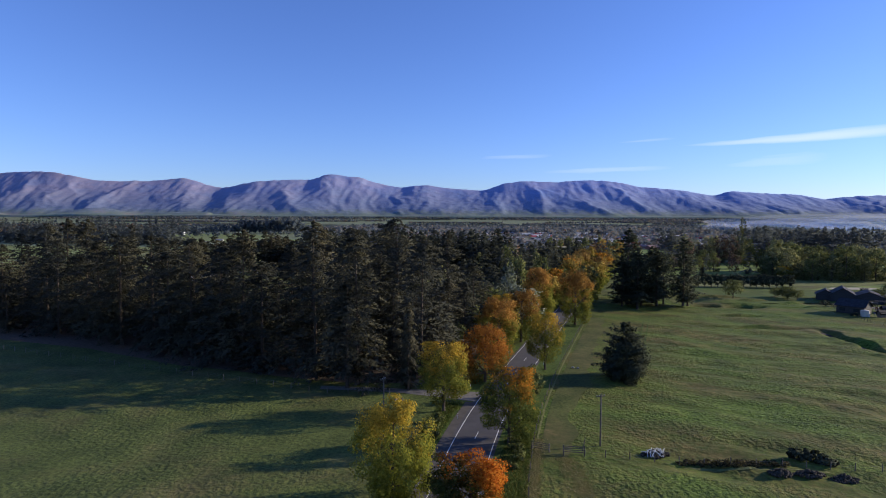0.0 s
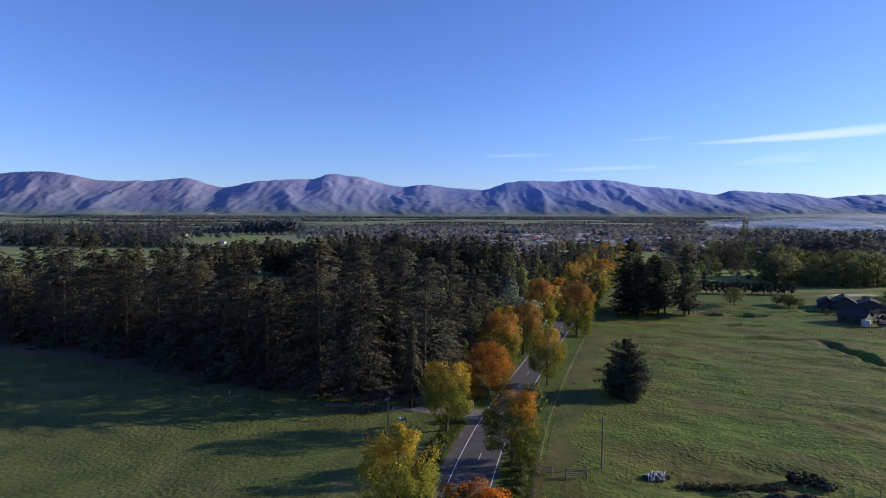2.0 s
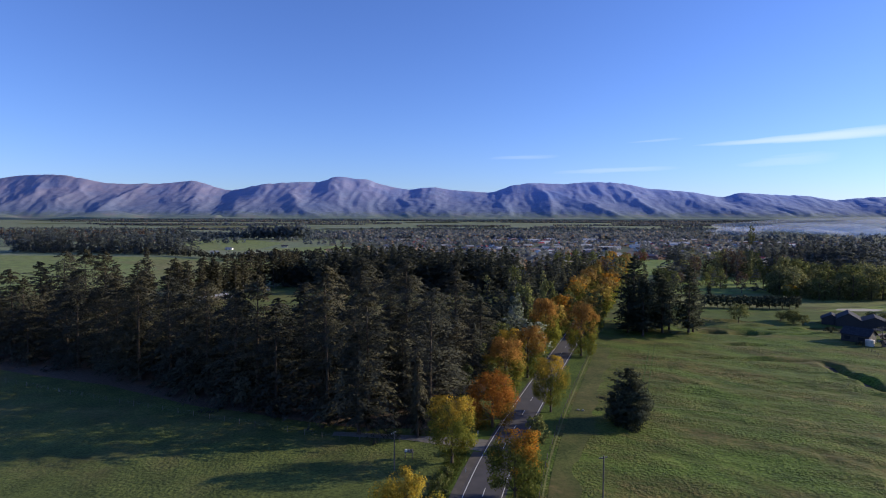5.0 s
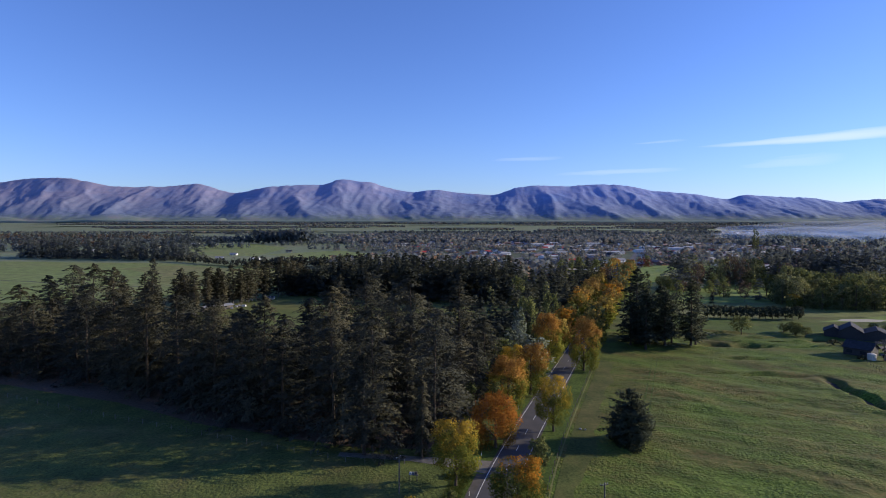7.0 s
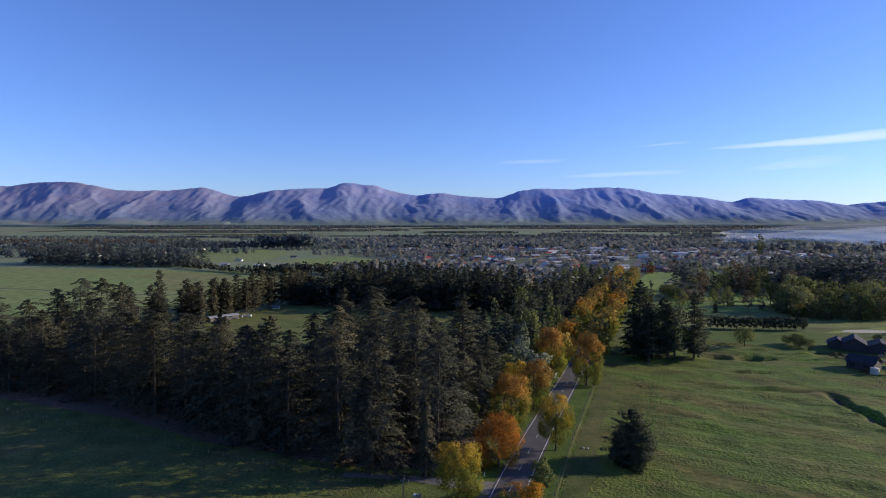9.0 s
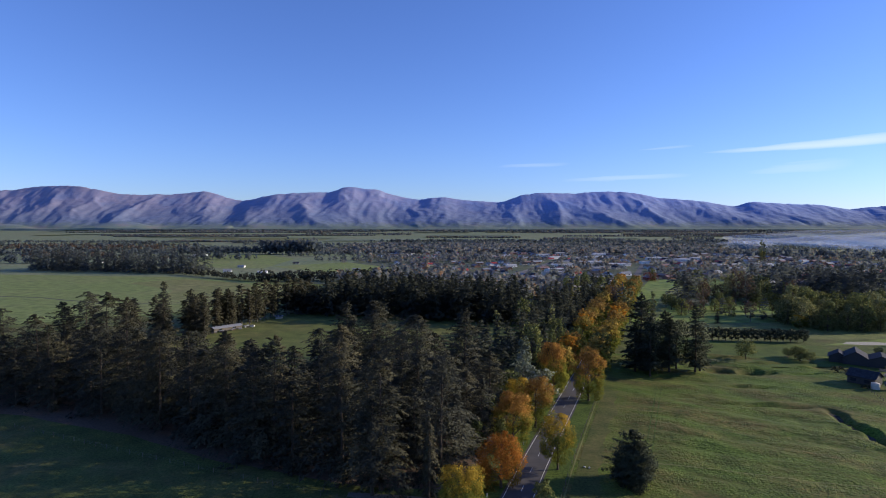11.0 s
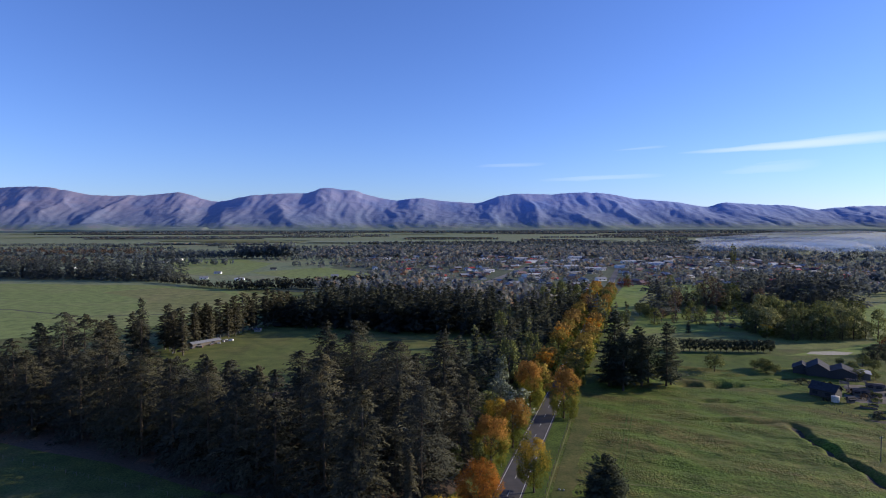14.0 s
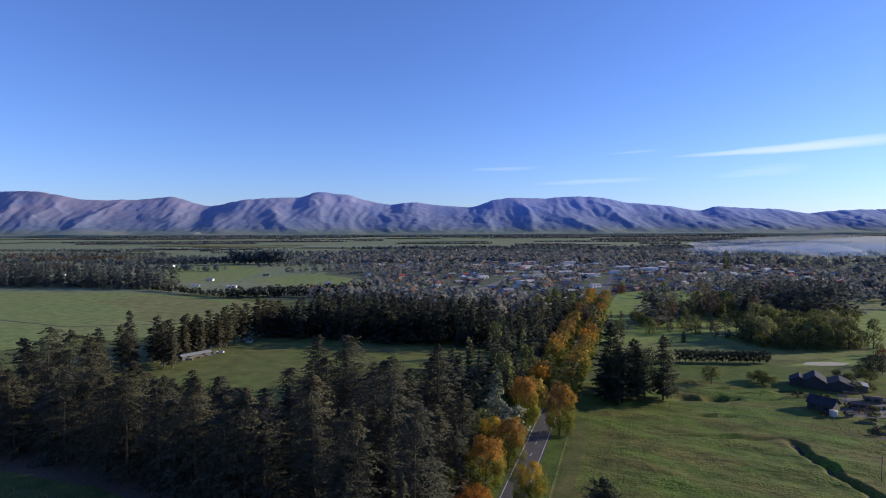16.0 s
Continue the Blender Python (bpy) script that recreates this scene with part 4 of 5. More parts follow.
# the plantation: its tallest trees, then the smaller ones between
# several front trees, such as (-75, 152), are added to shade the meadow
FIRS = ((-150, 195, 28, 1), (-163, 228, 28, 0), (-154, 229, 32, 3), (-135, 212, 34, 1), (-118, 196, 34, 4), (-82, 171, 26.5, 0), (-68, 161, 28.5, 4), (-46, 136.5, 32, 4),
        (-45, 228, 28.5, 2), (-31.5, 212, 31, 3), (-11, 154, 34.5, 3), (3, 195, 30.5, 2), (-30.5, 140.5, 34, 1), (-17, 120, 31, 1), (-10, 143, 26, 2), (-3.6, 127, 30, 3),
        (2.8, 153, 19, 1), (-14.5, 145, 24, 2), (10, 165, 22, 1), (-30, 199, 28, 0), (-18.6, 117.5, 22, 2), (-68, 146, 26, 3), (-56, 150, 27, 0), (-90, 163, 27, 1),
        (-104, 172, 28, 3), (-120, 178, 27, 0), (-138, 184, 26, 4), (-160, 190, 26, 2), (-98, 186, 27, 4), (-178, 215, 27, 3), (-40, 131, 25, 0), (-46, 188, 24.5, 3), (-40, 177, 24, 5), (-37, 201, 25, 3), (-24, 189, 26, 5), (-17, 172, 27, 3), (-7, 178, 25, 0), (-13, 201, 25, 5), (-52, 176, 21, 1), (-75, 152, 30, 3), (-62, 145, 29, 5), (-86, 157, 30, 5), (-96, 164, 28, 4), (-112, 171, 28, 3), (-52, 138, 28, 3), (-27, 126, 26, 3), (-38, 150, 28, 2), (-22, 134, 27, 0))
for x, y, h, k in FIRS:
    s = h / 26
    plant(f"fir{k}", x, y, min(1.3, max(0.9, 1.08 * s ** 0.6)), s, group="conifers in the plantation")
plant("slim", -6, 115.8, 1.0, 1.03)


def clear(x, y, done, gap):
    return all((x - a) ** 2 + (y - b) ** 2 > gap * gap for a, b in done)


done = [(x, y) for x, y, _, _ in FIRS]


def front(x):
    """The wood's front edge."""
    return float(np.interp(x, [-200, -130, -90, -59, -35, -17, -4, 12], [186, 174, 160, 148, 130, 119, 121, 150]))


tries = random.Random(5)
for _ in range(3600):
    x = tries.uniform(-195, 8)
    f = front(x)
    deep = 62 if x < -64 else 112
    y = f + 1 + tries.random() ** 1.5 * deep
    if x > road_x(y) - 13 or not clear(x, y, done, 8.2) or (-66 < x < -52 and y > 160):
        continue
    if y > f + 55 and tries.random() < 0.75:
        continue
    h = tries.uniform(14, 23) if y < f + 30 else tries.uniform(12, 18)
    done.append((x, y))
    plant(f"fir{tries.randrange(6)}" if y < f + 9 else f"inner{tries.randrange(6)}", x, y, tries.uniform(0.78, 1.0), h / 26, group="conifers in the plantation")

# shelter belt and the tall pair at its end
for x, y, h in ((-150, 285, 31), (-158, 292, 23), (-141, 300, 22), (-153, 322, 23), (-133, 294, 21.5), (-138, 323, 22), (-146, 312, 20), (-130, 339, 24), (-126, 350, 22), (-123, 360, 25), (-118, 371, 24), (-113, 380, 26), (-109, 392, 23), (-104, 400, 22), (-135, 331, 21), (-162, 270, 22), (-171, 262, 20), (-180, 255, 22), (-128, 345, 21), (-121, 366, 22), (-148, 306, 19), (-140, 330, 23), (-116, 384, 20), (-143, 316, 22), (-136, 336, 20), (-133, 327, 23), (-126, 356, 24), (-111, 388, 24), (-106, 396, 21), (-157, 300, 20), (-164, 282, 23)):
    if h != 31:
        plant("belt", x + 3.5 + 2 * math.sin(x), y + 4 * math.sin(y), 0.95, h * 0.82 / 24, group="trees of the shelter belt")
    plant("belt" if h != 31 else "fir2", x, y, 1.2 if h != 31 else 0.8, h / (24 if h != 31 else 26), group="trees of the shelter belt")

# wood behind the second field
tr = random.Random(8)
spots = []
for _ in range(900):
    t = tr.random()
    x = -108 + t * 150
    y = 374 - t * 46 + 2 + tr.random() * 60
    if clear(x, y, spots, 5.6) and x < road_x(y) - 16:
        spots.append((x, y))
        h = tr.uniform(21, 28) if x > -85 else tr.uniform(13, 18)
        gather("wood", tr.choice(["far_fir", "far_fir2", "far_fir3"]), x, y, tr.uniform(0.85, 1.1), h / 24)
# mixed trees between that wood and the avenue
for _ in range(400):
    y = tr.uniform(205, 520)
    x = road_x(y) - tr.uniform(15, 52)
    if clear(x, y, spots, 8.0) and not (275 < y < 335 and x < 30):
        spots.append((x, y))
        k = tr.choice(["far_fir", "far_fir2", "far_fir3", "green", "far_fir", "far_fir3", "far_fir2", "poplar"])
        if k.startswith("far"):
            gather("wood", k, x, y, tr.uniform(0.7, 0.95), tr.uniform(14, 20) / 24)
            continue
        base = {"green": 18, "poplar": 24, "willow": 20}[k]
        plant(k, x, y, tr.uniform(0.7, 0.95), tr.uniform(14, 20) / base, group="trees beside the avenue")

# the avenue
AVENUE = (("lemon", -5.5, 70, 0.74, 0.89), ("red", 3.7, 64.5, 0.90, 0.68), ("yellow2", 1.0, 103.2, 0.90, 0.96), ("turning", 11.0, 88.2, 0.88, 0.96), ("smallg", 18.0, 111, 0.95, 0.95), ("yellow2", 24.6, 132, 0.80, 0.98),
          ("rust", 10.0, 122, 0.98, 0.98), ("orange", 15.2, 147, 1.10, 1.02), ("orange", 23.2, 161.5, 1.15, 1.05), ("orange2", 44.8, 188.5, 1.15, 1.20), ("green", 11.6, 142, 0.46, 0.50), ("yellow2", 19.0, 168, 0.8, 0.95),
          ("orange", 34.6, 198.5, 1.05, 1.28), ("silver_poplar", 24.4, 203, 1.0, 0.97), ("green", 17, 176, 0.75, 0.75), ("green", 9.5, 157, 0.6, 0.6), ("green", 5, 141, 0.5, 0.5))
for k, x, y, s, sz in AVENUE:
    plant(k, x, y, s, sz, rz={"red": 0.0, "turning": 0.0, "lemon": 0.4}.get(k), group="roadside avenue" if k in ("lemon", "yellow", "yellow2", "orange", "orange2", "red", "rust", "turning") else "")
plant("silver", 26.6, 179, 1.2, 0.8)
plant("silver", 22.5, 187, 1.0, 0.95)
ta = random.Random(3)
y = 214.0
while y < 540:
    for side in (-1, 1):
        yy = y + ta.uniform(-4, 4) + (6 if side > 0 else 0)
        if side > 0 and yy < 207:
            continue
        plant(ta.choice(["far_orange", "far_yellow", "far_yellow", "far_turning", "far_orange", "far_orange", "far_yellow", "far_green"]), road_x(yy) + side * ta.uniform(5.6, 7.6), yy, ta.uniform(0.80, 1.12), group="roadside avenue")
    y += 12.0

# right of the road
plant("lone", 40.9, 124.8, 1.08, 1.0)
for x, y, s, h in ((78, 238, 1.15, 31), (77, 223, 0.9, 24), (96, 226, 0.85, 27), (73, 229, 0.75, 20), (86, 227, 0.95, 22), (89, 240, 1.0, 24), (83, 246, 0.9, 22), (100, 231, 0.8, 20)):
    plant("bigpine", x, y, s, h / 28, group="pine clump by the fairway")
for x, y, s, h in ((91, 233, 0.85, 20), (81, 230, 0.85, 20)):
    plant("umbrella", x, y, s, h / 22, group="pine clump by the fairway")
plant("round", 128.5, 251, 1.25, 1.1)
plant("slim", 159, 348, 0.9, 0.40)
for k in range(15):
    plant("hedge", 133 + k * 3.15, 295 - k * 0.33, random.uniform(1.08, 1.25), random.uniform(0.98, 1.12), group="trees of the hedge row")
tg = random.Random(12)


def grove(n, x0, x1, y0, y1, keys, h0, h1, gap, group):
    spots = []
    for _ in range(n * 12):
        x, y = tg.uniform(x0, x1), tg.uniform(y0, y1)
        if len(spots) < n and clear(x, y, spots, gap):
            spots.append((x, y))
            k = tg.choice(keys)
            base = {"far_fir": 24, "far_fir2": 24, "green": 18, "poplar": 24, "willow": 20, "bare": 20, "bigpine": 28, "silver": 17, "crimson": 10, "round": 6.8}[k]
            h = tg.uniform(h0, h1)
            if k.startswith("far"):
                gather("grove", k, x, y, (h / base) ** 0.7, h / base)
                continue
            plant(k, x, y, (h / base) ** 0.7, h / base, group=group)


grove(30, 182, 256, 434, 470, ["willow", "green", "bare", "poplar", "willow", "silver"], 15, 23, 6.5, "golf course grove")
grove(48, 200, 262, 322, 360, ["willow", "green", "willow", "green", "willow"], 9, 20, 6.0, "pale trees behind the buildings")
grove(12, 215, 235, 352, 385, ["willow", "green"], 17, 24, 7, "pale trees behind the buildings")
grove(60, 250, 348, 448, 496, ["far_fir2", "far_fir", "far_fir2"], 23, 29, 6.5, "dark trees along the golf course")
grove(7, 163, 176, 410, 432, ["far_fir2"], 24, 28, 4, "dark conifers on the fairway")
plant("bare", 174.5, 405, 0.9, 1.0)
plant("yellow", 200, 333, 0.85, 0.55)
grove(7, 104, 122, 332, 400, ["bare", "poplar", "far_fir"], 16, 24, 6, "thin trees along the avenue")
grove(7, 255, 300, 300, 330, ["far_fir2", "green"], 9, 14, 6, "dark trees by the green")
# next three groves: added trees that throw shadow stripes over the fairways
grove(9, 120, 172, 372, 430, ["round", "bare", "green"], 6, 12, 9, "small trees on the fairways")
grove(9, 176, 200, 340, 408, ["far_fir2", "green", "bare", "green"], 8, 14, 7, "small trees on the fairways")
grove(10, 205, 300, 360, 420, ["round", "green", "willow"], 8, 15, 9, "small trees on the fairways")
grove(12, 200, 330, 520, 640, ["green", "willow", "bare"], 9, 15, 12, "small trees on the fairways")
plant("crimson", 204, 616, 1.0)
plant("crimson", 212, 618, 0.9)
plant("crimson", 234, 284, 0.85)
for x, y, s in ((209, 262, 0.5), (214, 264, 0.55), (220, 266, 0.5)):
    plant("umbrella", x, y, s, s * 0.8)
plant("poplar", 486, 930, 1.5, 1.55)
plant("poplar", 494, 936, 1.3, 1.4)
grove(12, 184, 204, 212, 262, ["round", "round", "green"], 2.5, 5.5, 5, "garden trees round the farm buildings")
grove(6, 149, 156, 246, 258, ["round"], 3.0, 5.5, 3, "garden trees round the farm buildings")

for _ in range(1400):
    t = tr.random()
    x, y = -560 + t * 235 + tr.uniform(-6, 6), 742 - t * 52 + tr.random() * 62
    if clear(x, y, spots, 9.0):
        spots.append((x, y))
        gather("left", tr.choice(["far_fir", "far_fir2", "far_fir3"]), x, y, tr.uniform(0.8, 1.2), tr.uniform(15, 36) / 24)
# the pasture and golf course conifers take needles with haze in the colour
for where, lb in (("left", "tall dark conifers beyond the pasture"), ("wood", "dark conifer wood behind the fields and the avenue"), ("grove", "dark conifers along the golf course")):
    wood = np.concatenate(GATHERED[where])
    tagged(new("conifer_wood", quads_mesh("conifer_wood", wood[:, :3], M["wood_conifer" if where == "wood" else "hazed_conifer"], 3, wood[:, 3])), lb, "trees", kind="stuff")

# trees of the nursery that found no place
for key, ob in STOCK.items():
    if key not in PLANTED:
        for child in list(ob.children):
            bpy.data.objects.remove(child)
        bpy.data.objects.remove(ob)


# ---------------------------------------------------------------- far trees, uncounted
def lumps(name, trees, mat, label, per=26, seed=1, category="trees"):
    """Far crowns, each a lump of leaf faces with an uneven outline: rows of x, y, height, width."""
    rng = np.random.default_rng(seed)
    t = np.repeat(np.asarray(trees, float), per, 0)
    n = len(t)
    v = unit(rng.normal(0, 1, (n, 3)))
    k = 0.45 + 0.6 * rng.random(n)
    c = np.stack([t[:, 0] + v[:, 0] * k * t[:, 3] / 2, t[:, 1] + v[:, 1] * k * t[:, 3] / 2, land(t[:, 0], t[:, 1]) + t[:, 2] * (0.52 + 0.46 * v[:, 2] * k)], 1)
    c[:, 0] = t[:, 0] + (c[:, 0] - t[:, 0]) * np.clip(1.35 - (c[:, 2] / np.maximum(t[:, 2], 1)) * 0.75, 0.25, 1.1)
    along = unit(rng.normal(0, 1, (n, 3)))
    across = unit(np.cross(along, v + rng.normal(0, 0.4, (n, 3))))
    s = t[:, 3] * rng.uniform(0.7, 1.3, n) * 1.35 / math.sqrt(per)
    me = quads_mesh(name, sprays(rng, c, along, across, s * 1.2, s), mat, 4, unit(v + [0, 0, 0.3] + rng.normal(0, 0.3, (n, 3))))
    return tagged(new(name, me), label, category, kind="stuff")


tf = random.Random(21)


def scatter(n, x0, x1, y0, y1, h0, h1, keep=lambda x, y: True):
    out = []
    while len(out) < n:
        x, y = tf.uniform(x0, x1), tf.uniform(y0, y1)
        n -= 0 if keep(x, y) else 1
        if keep(x, y):
            h = tf.uniform(h0, h1)
            out.append((x, y, h, h * tf.uniform(0.8, 1.3)))
    return out


def row(x0, y0, x1, y1, step, h0, h1, wide=0.8, spread=3.0):
    n = max(1, int(math.hypot(x1 - x0, y1 - y0) / step))
    out = []
    for k in range(n):
        h = tf.uniform(h0, h1)
        out.append((x0 + (x1 - x0) * k / n + tf.uniform(-spread, spread), y0 + (y1 - y0) * k / n + tf.uniform(-spread, spread), h, h * wide))
    return out


def in_town(x, y):
    return not (abs(x - road_x(y)) < 11) and not (660 < y < 985 and abs(x - 62 - (y - 684) * 0.3546) < 10) and not (x > 170 and x < 290 and y < 640) and not (-330 < x < -100 and y < 900)


def leafy(x, y):
    """Where the town's gardens stand thick with trees, and where its roofs lie open."""
    return noise.noise((x * 0.0105, y * 0.0085, 7.7))


# leaf materials used here carry painted haze, save the hedgerow and bare wood
lumps("town_trees", scatter(2300, -190, 760, 540, 1330, 5, 12, lambda x, y: in_town(x, y) and leafy(x, y) > 0.0) + scatter(1900, -190, 760, 540, 1330, 3, 6.5, in_town), M["hazed_tree"], "mixed dark and autumn garden trees among the houses", 26, 2)


def clumps(n, x0, x1, y0, y1, each, h0, h1, long=1.0):
    """Trees in loose stands, drawn out across the view as shelter planting is."""
    out = []
    for _ in range(n):
        y = y0 + (y1 - y0) * tf.random() ** 0.8
        cx, r = tf.uniform(x0, x1), tf.uniform(14, 60)
        for _ in range(int(each * tf.uniform(0.4, 1.5))):
            h = tf.uniform(h0, h1)
            out.append((cx + tf.gauss(0, r * long), y + tf.gauss(0, r * 0.28), h, h * tf.uniform(1.0, 1.7)))
    return out


BELTS = ((-900, 905, -600, 885, 9, 17), (-560, 1010, -350, 1000, 8, 15), (-1100, 1090, -660, 1075, 10, 18), (-330, 1105, -190, 1125, 7, 13), (-760, 1245, -320, 1258, 8, 14), (-1300, 1420, -520, 1400, 8, 14),
         (-420, 1430, -130, 1455, 7, 12), (-1500, 1640, -720, 1620, 8, 14), (-640, 1725, -110, 1745, 7, 12), (-1700, 1950, -900, 1930, 8, 13), (-240, 960, -150, 985, 6, 12))
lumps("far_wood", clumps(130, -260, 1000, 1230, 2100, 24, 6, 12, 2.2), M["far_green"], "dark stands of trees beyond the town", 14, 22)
lumps("far_wood", clumps(110, -260, 820, 1200, 1750, 24, 6, 12, 1.8), M["hazed_tree"], "mixed trees on the far side of town", 14, 23)
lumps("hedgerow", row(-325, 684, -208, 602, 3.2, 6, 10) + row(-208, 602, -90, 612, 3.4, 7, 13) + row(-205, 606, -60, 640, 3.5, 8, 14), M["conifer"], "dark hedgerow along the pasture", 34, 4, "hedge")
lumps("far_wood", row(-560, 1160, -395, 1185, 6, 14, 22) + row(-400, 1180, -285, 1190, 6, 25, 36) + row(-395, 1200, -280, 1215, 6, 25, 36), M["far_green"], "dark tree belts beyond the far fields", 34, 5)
lumps("far_wood", row(-90, 560, 60, 520, 5, 14, 22, 0.7, 12) + row(-130, 600, 40, 560, 5, 10, 16, 0.7, 12) + row(-30, 480, 95, 470, 5, 14, 22, 0.7, 14) + scatter(70, -60, 100, 420, 520, 10, 17, lambda x, y: x < road_x(y) - 20), M["hazed_tree"], "mixed wood between the fields and the town", 40, 6)
lumps("shelter_belts", sum((row(x, y, x + tf.uniform(120, 800), y + tf.uniform(-40, 40), 5, 5, 9, 2.0, 4) for x, y in ((tf.uniform(-0.72, 0.66) * q, q) for q in (2000 + 1850 * tf.random() ** 0.7 for _ in range(48)))), []), M["hazed_tree"], "distant dark shelter belts across the plain", 14, 7)
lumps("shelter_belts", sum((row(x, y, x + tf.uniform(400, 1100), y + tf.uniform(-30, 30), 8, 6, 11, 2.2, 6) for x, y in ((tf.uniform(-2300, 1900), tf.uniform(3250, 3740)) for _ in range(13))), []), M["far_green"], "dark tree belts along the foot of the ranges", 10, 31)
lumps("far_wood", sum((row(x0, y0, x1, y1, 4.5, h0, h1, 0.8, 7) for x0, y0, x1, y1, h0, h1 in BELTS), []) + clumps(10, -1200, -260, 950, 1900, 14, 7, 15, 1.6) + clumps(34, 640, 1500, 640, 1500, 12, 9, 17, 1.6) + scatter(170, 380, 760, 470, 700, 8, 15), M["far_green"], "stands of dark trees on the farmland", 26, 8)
lumps("bare_wood", row(-1050, 1330, -600, 1290, 4, 14, 22, 0.5, 14) + row(-760, 1000, -560, 985, 4, 12, 19, 0.5, 10), M["bare"], "bare brown poplar belt far across the fields", 30, 9)


# ---------------------------------------------------------------- houses of the town
def house(wall, roof, w, d, h, pitch, label, category="house"):
    e = new("house")
    bm = bmesh.new()
    box(bm, -w / 2, w / 2, -d / 2, d / 2, -0.3, h)
    for s in (-1, 1):
        t = [bm.verts.new(p) for p in ((s * w / 2, -d / 2, h), (s * w / 2, d / 2, h), (s * w / 2, 0, h + pitch))]
        bm.faces.new(t if s > 0 else t[::-1])
    part("wall", bm, wall, e)
    bm = bmesh.new()
    o = 0.5
    k = pitch / (d / 2)
    for s in (-1, 1):
        v = [(-w / 2 - o, s * (d / 2 + o), h - o * k), (w / 2 + o, s * (d / 2 + o), h - o * k), (w / 2 + o, 0, h + pitch), (-w / 2 - o, 0, h + pitch)]
        a = [bm.verts.new(p) for p in v]
        b = [bm.verts.new((x, y, z + 0.14)) for x, y, z in v]
        for f in ((0, 1, 2, 3), (7, 6, 5, 4), (0, 4, 5, 1), (1, 5, 6, 2), (2, 6, 7, 3), (3, 7, 4, 0)):
            q = a + b
            bm.faces.new([q[i] for i in f])
    bmesh.ops.recalc_face_normals(bm, faces=bm.faces[:])
    rf = part("roof", bm, roof, e)
    if category == "house":
        bm = bmesh.new()
        box(bm, -w * 0.2 - 0.4, -w * 0.2 + 0.4, -0.35, 0.35, h + pitch * 0.5, h + pitch + 0.9)
        part("chimney", bm, M["brick"], rf, "short brick chimney")
    for s in (-1, 1):
        for x in (-w * 0.28, w * 0.22):
            bm = bmesh.new()
            box(bm, x - 0.9, x + 0.9, s * (d / 2 + 0.02) - 0.04, s * (d / 2 + 0.02) + 0.04, 0.9, 2.1)
            part("window", bm, M["glass"], e)
    return tagged(e, label, category)


HOUSES = [house(M["white"], M["iron_grey"], 14, 8, 2.7, 2.2, "white weatherboard house with a grey iron roof"),
          house(M["brick"], M["iron_brown"], 15, 9, 2.6, 2.0, "brick bungalow with a rusty brown roof"),
          house(M["cream"], M["iron_dark"], 13, 9, 2.8, 2.4, "cream plastered house with a charcoal roof"),
          house(M["white"], M["iron_pale"], 16, 9, 2.8, 1.6, "white house with a pale iron roof"),
          house(M["cream"], M["iron_red"], 14, 8, 2.8, 2.2, "cream house with a red iron roof"),
          house(M["brick"], M["iron_grey"], 13, 9, 2.7, 2.0, "brick house with a grey iron roof")]
SHOP = house(M["white"], M["iron_pale"], 34, 18, 5.0, 1.6, "long white shop building with a pale roof", category="building")
SHOP2 = house(M["cream"], M["iron_grey"], 30, 20, 5.5, 1.4, "broad grey-roofed commercial building", category="building")
SHOP3 = house(M["cream"], M["iron_red"], 40, 12, 4.0, 2.0, "long building with a bright red roof", category="building")
placed = set()


def settle(ob, x, y, turn, s=1.0, group=""):
    m = Matrix.LocRotScale((x, y, float(land(x, y))), Euler((0, 0, turn)), (s, s, s))
    if ob.name in placed:
        ob = copy_thing(ob, Matrix())
    placed.add(ob.name)
    ob.matrix_basis = m
    if group:
        ob["group"] = group
    return ob


th = random.Random(77)
spots, HOMES = [], []
for _ in range(6000):
    if len(spots) >= 520:
        break
    y = 560 + 760 * th.random()
    x = th.uniform(-150, 640)
    if not clear(x, y, spots, 12.0) or not in_town(x, y) or (x < 60 and y < 640) or x < -0.25 * (y - 520) or leafy(x, y) > 0.26:
        continue
    spots.append((x, y))
    HOMES.append((y, x, th.choice([0, 0, 1, 1, 2, 2, 2, 3, 5, 5, 5, 4]), 0.35 + th.choice([0, 1.5708]) + th.uniform(-0.06, 0.06), th.uniform(0.68, 1.0)))
HOMES.sort()
for y, x, k, turn, size in HOMES[:240]:
    settle(HOUSES[k], x, y, turn, size, "houses of the town")
far_v, far_f, far_m = [], [], []
far_mats = [M[k] for k in ("white", "brick", "cream", "iron_grey", "iron_brown", "iron_dark", "iron_pale", "iron_red")]
for y, x, k, turn, size in HOMES[240:]:
    place = Matrix.LocRotScale((x, y, float(land(x, y))), Euler((0, 0, turn)), (size, size, size))
    for child in HOUSES[k].children:
        if child.name.split(".")[0] in ("wall", "roof"):
            o = len(far_v)
            far_v += [tuple(place @ v.co) for v in child.data.vertices]
            far_f += [[o + i for i in p.vertices] for p in child.data.polygons]
            far_m += [far_mats.index(child.data.materials[0])] * len(child.data.polygons)
me = bpy.data.meshes.new("far_houses")
me.from_pydata(far_v, [], far_f)
for m in far_mats:
    me.materials.append(m)
me.polygons.foreach_set("material_index", np.array(far_m, np.int32))
tagged(new("far_houses", me), "small pale and dark roofed houses on the far side of town", "houses", kind="stuff")
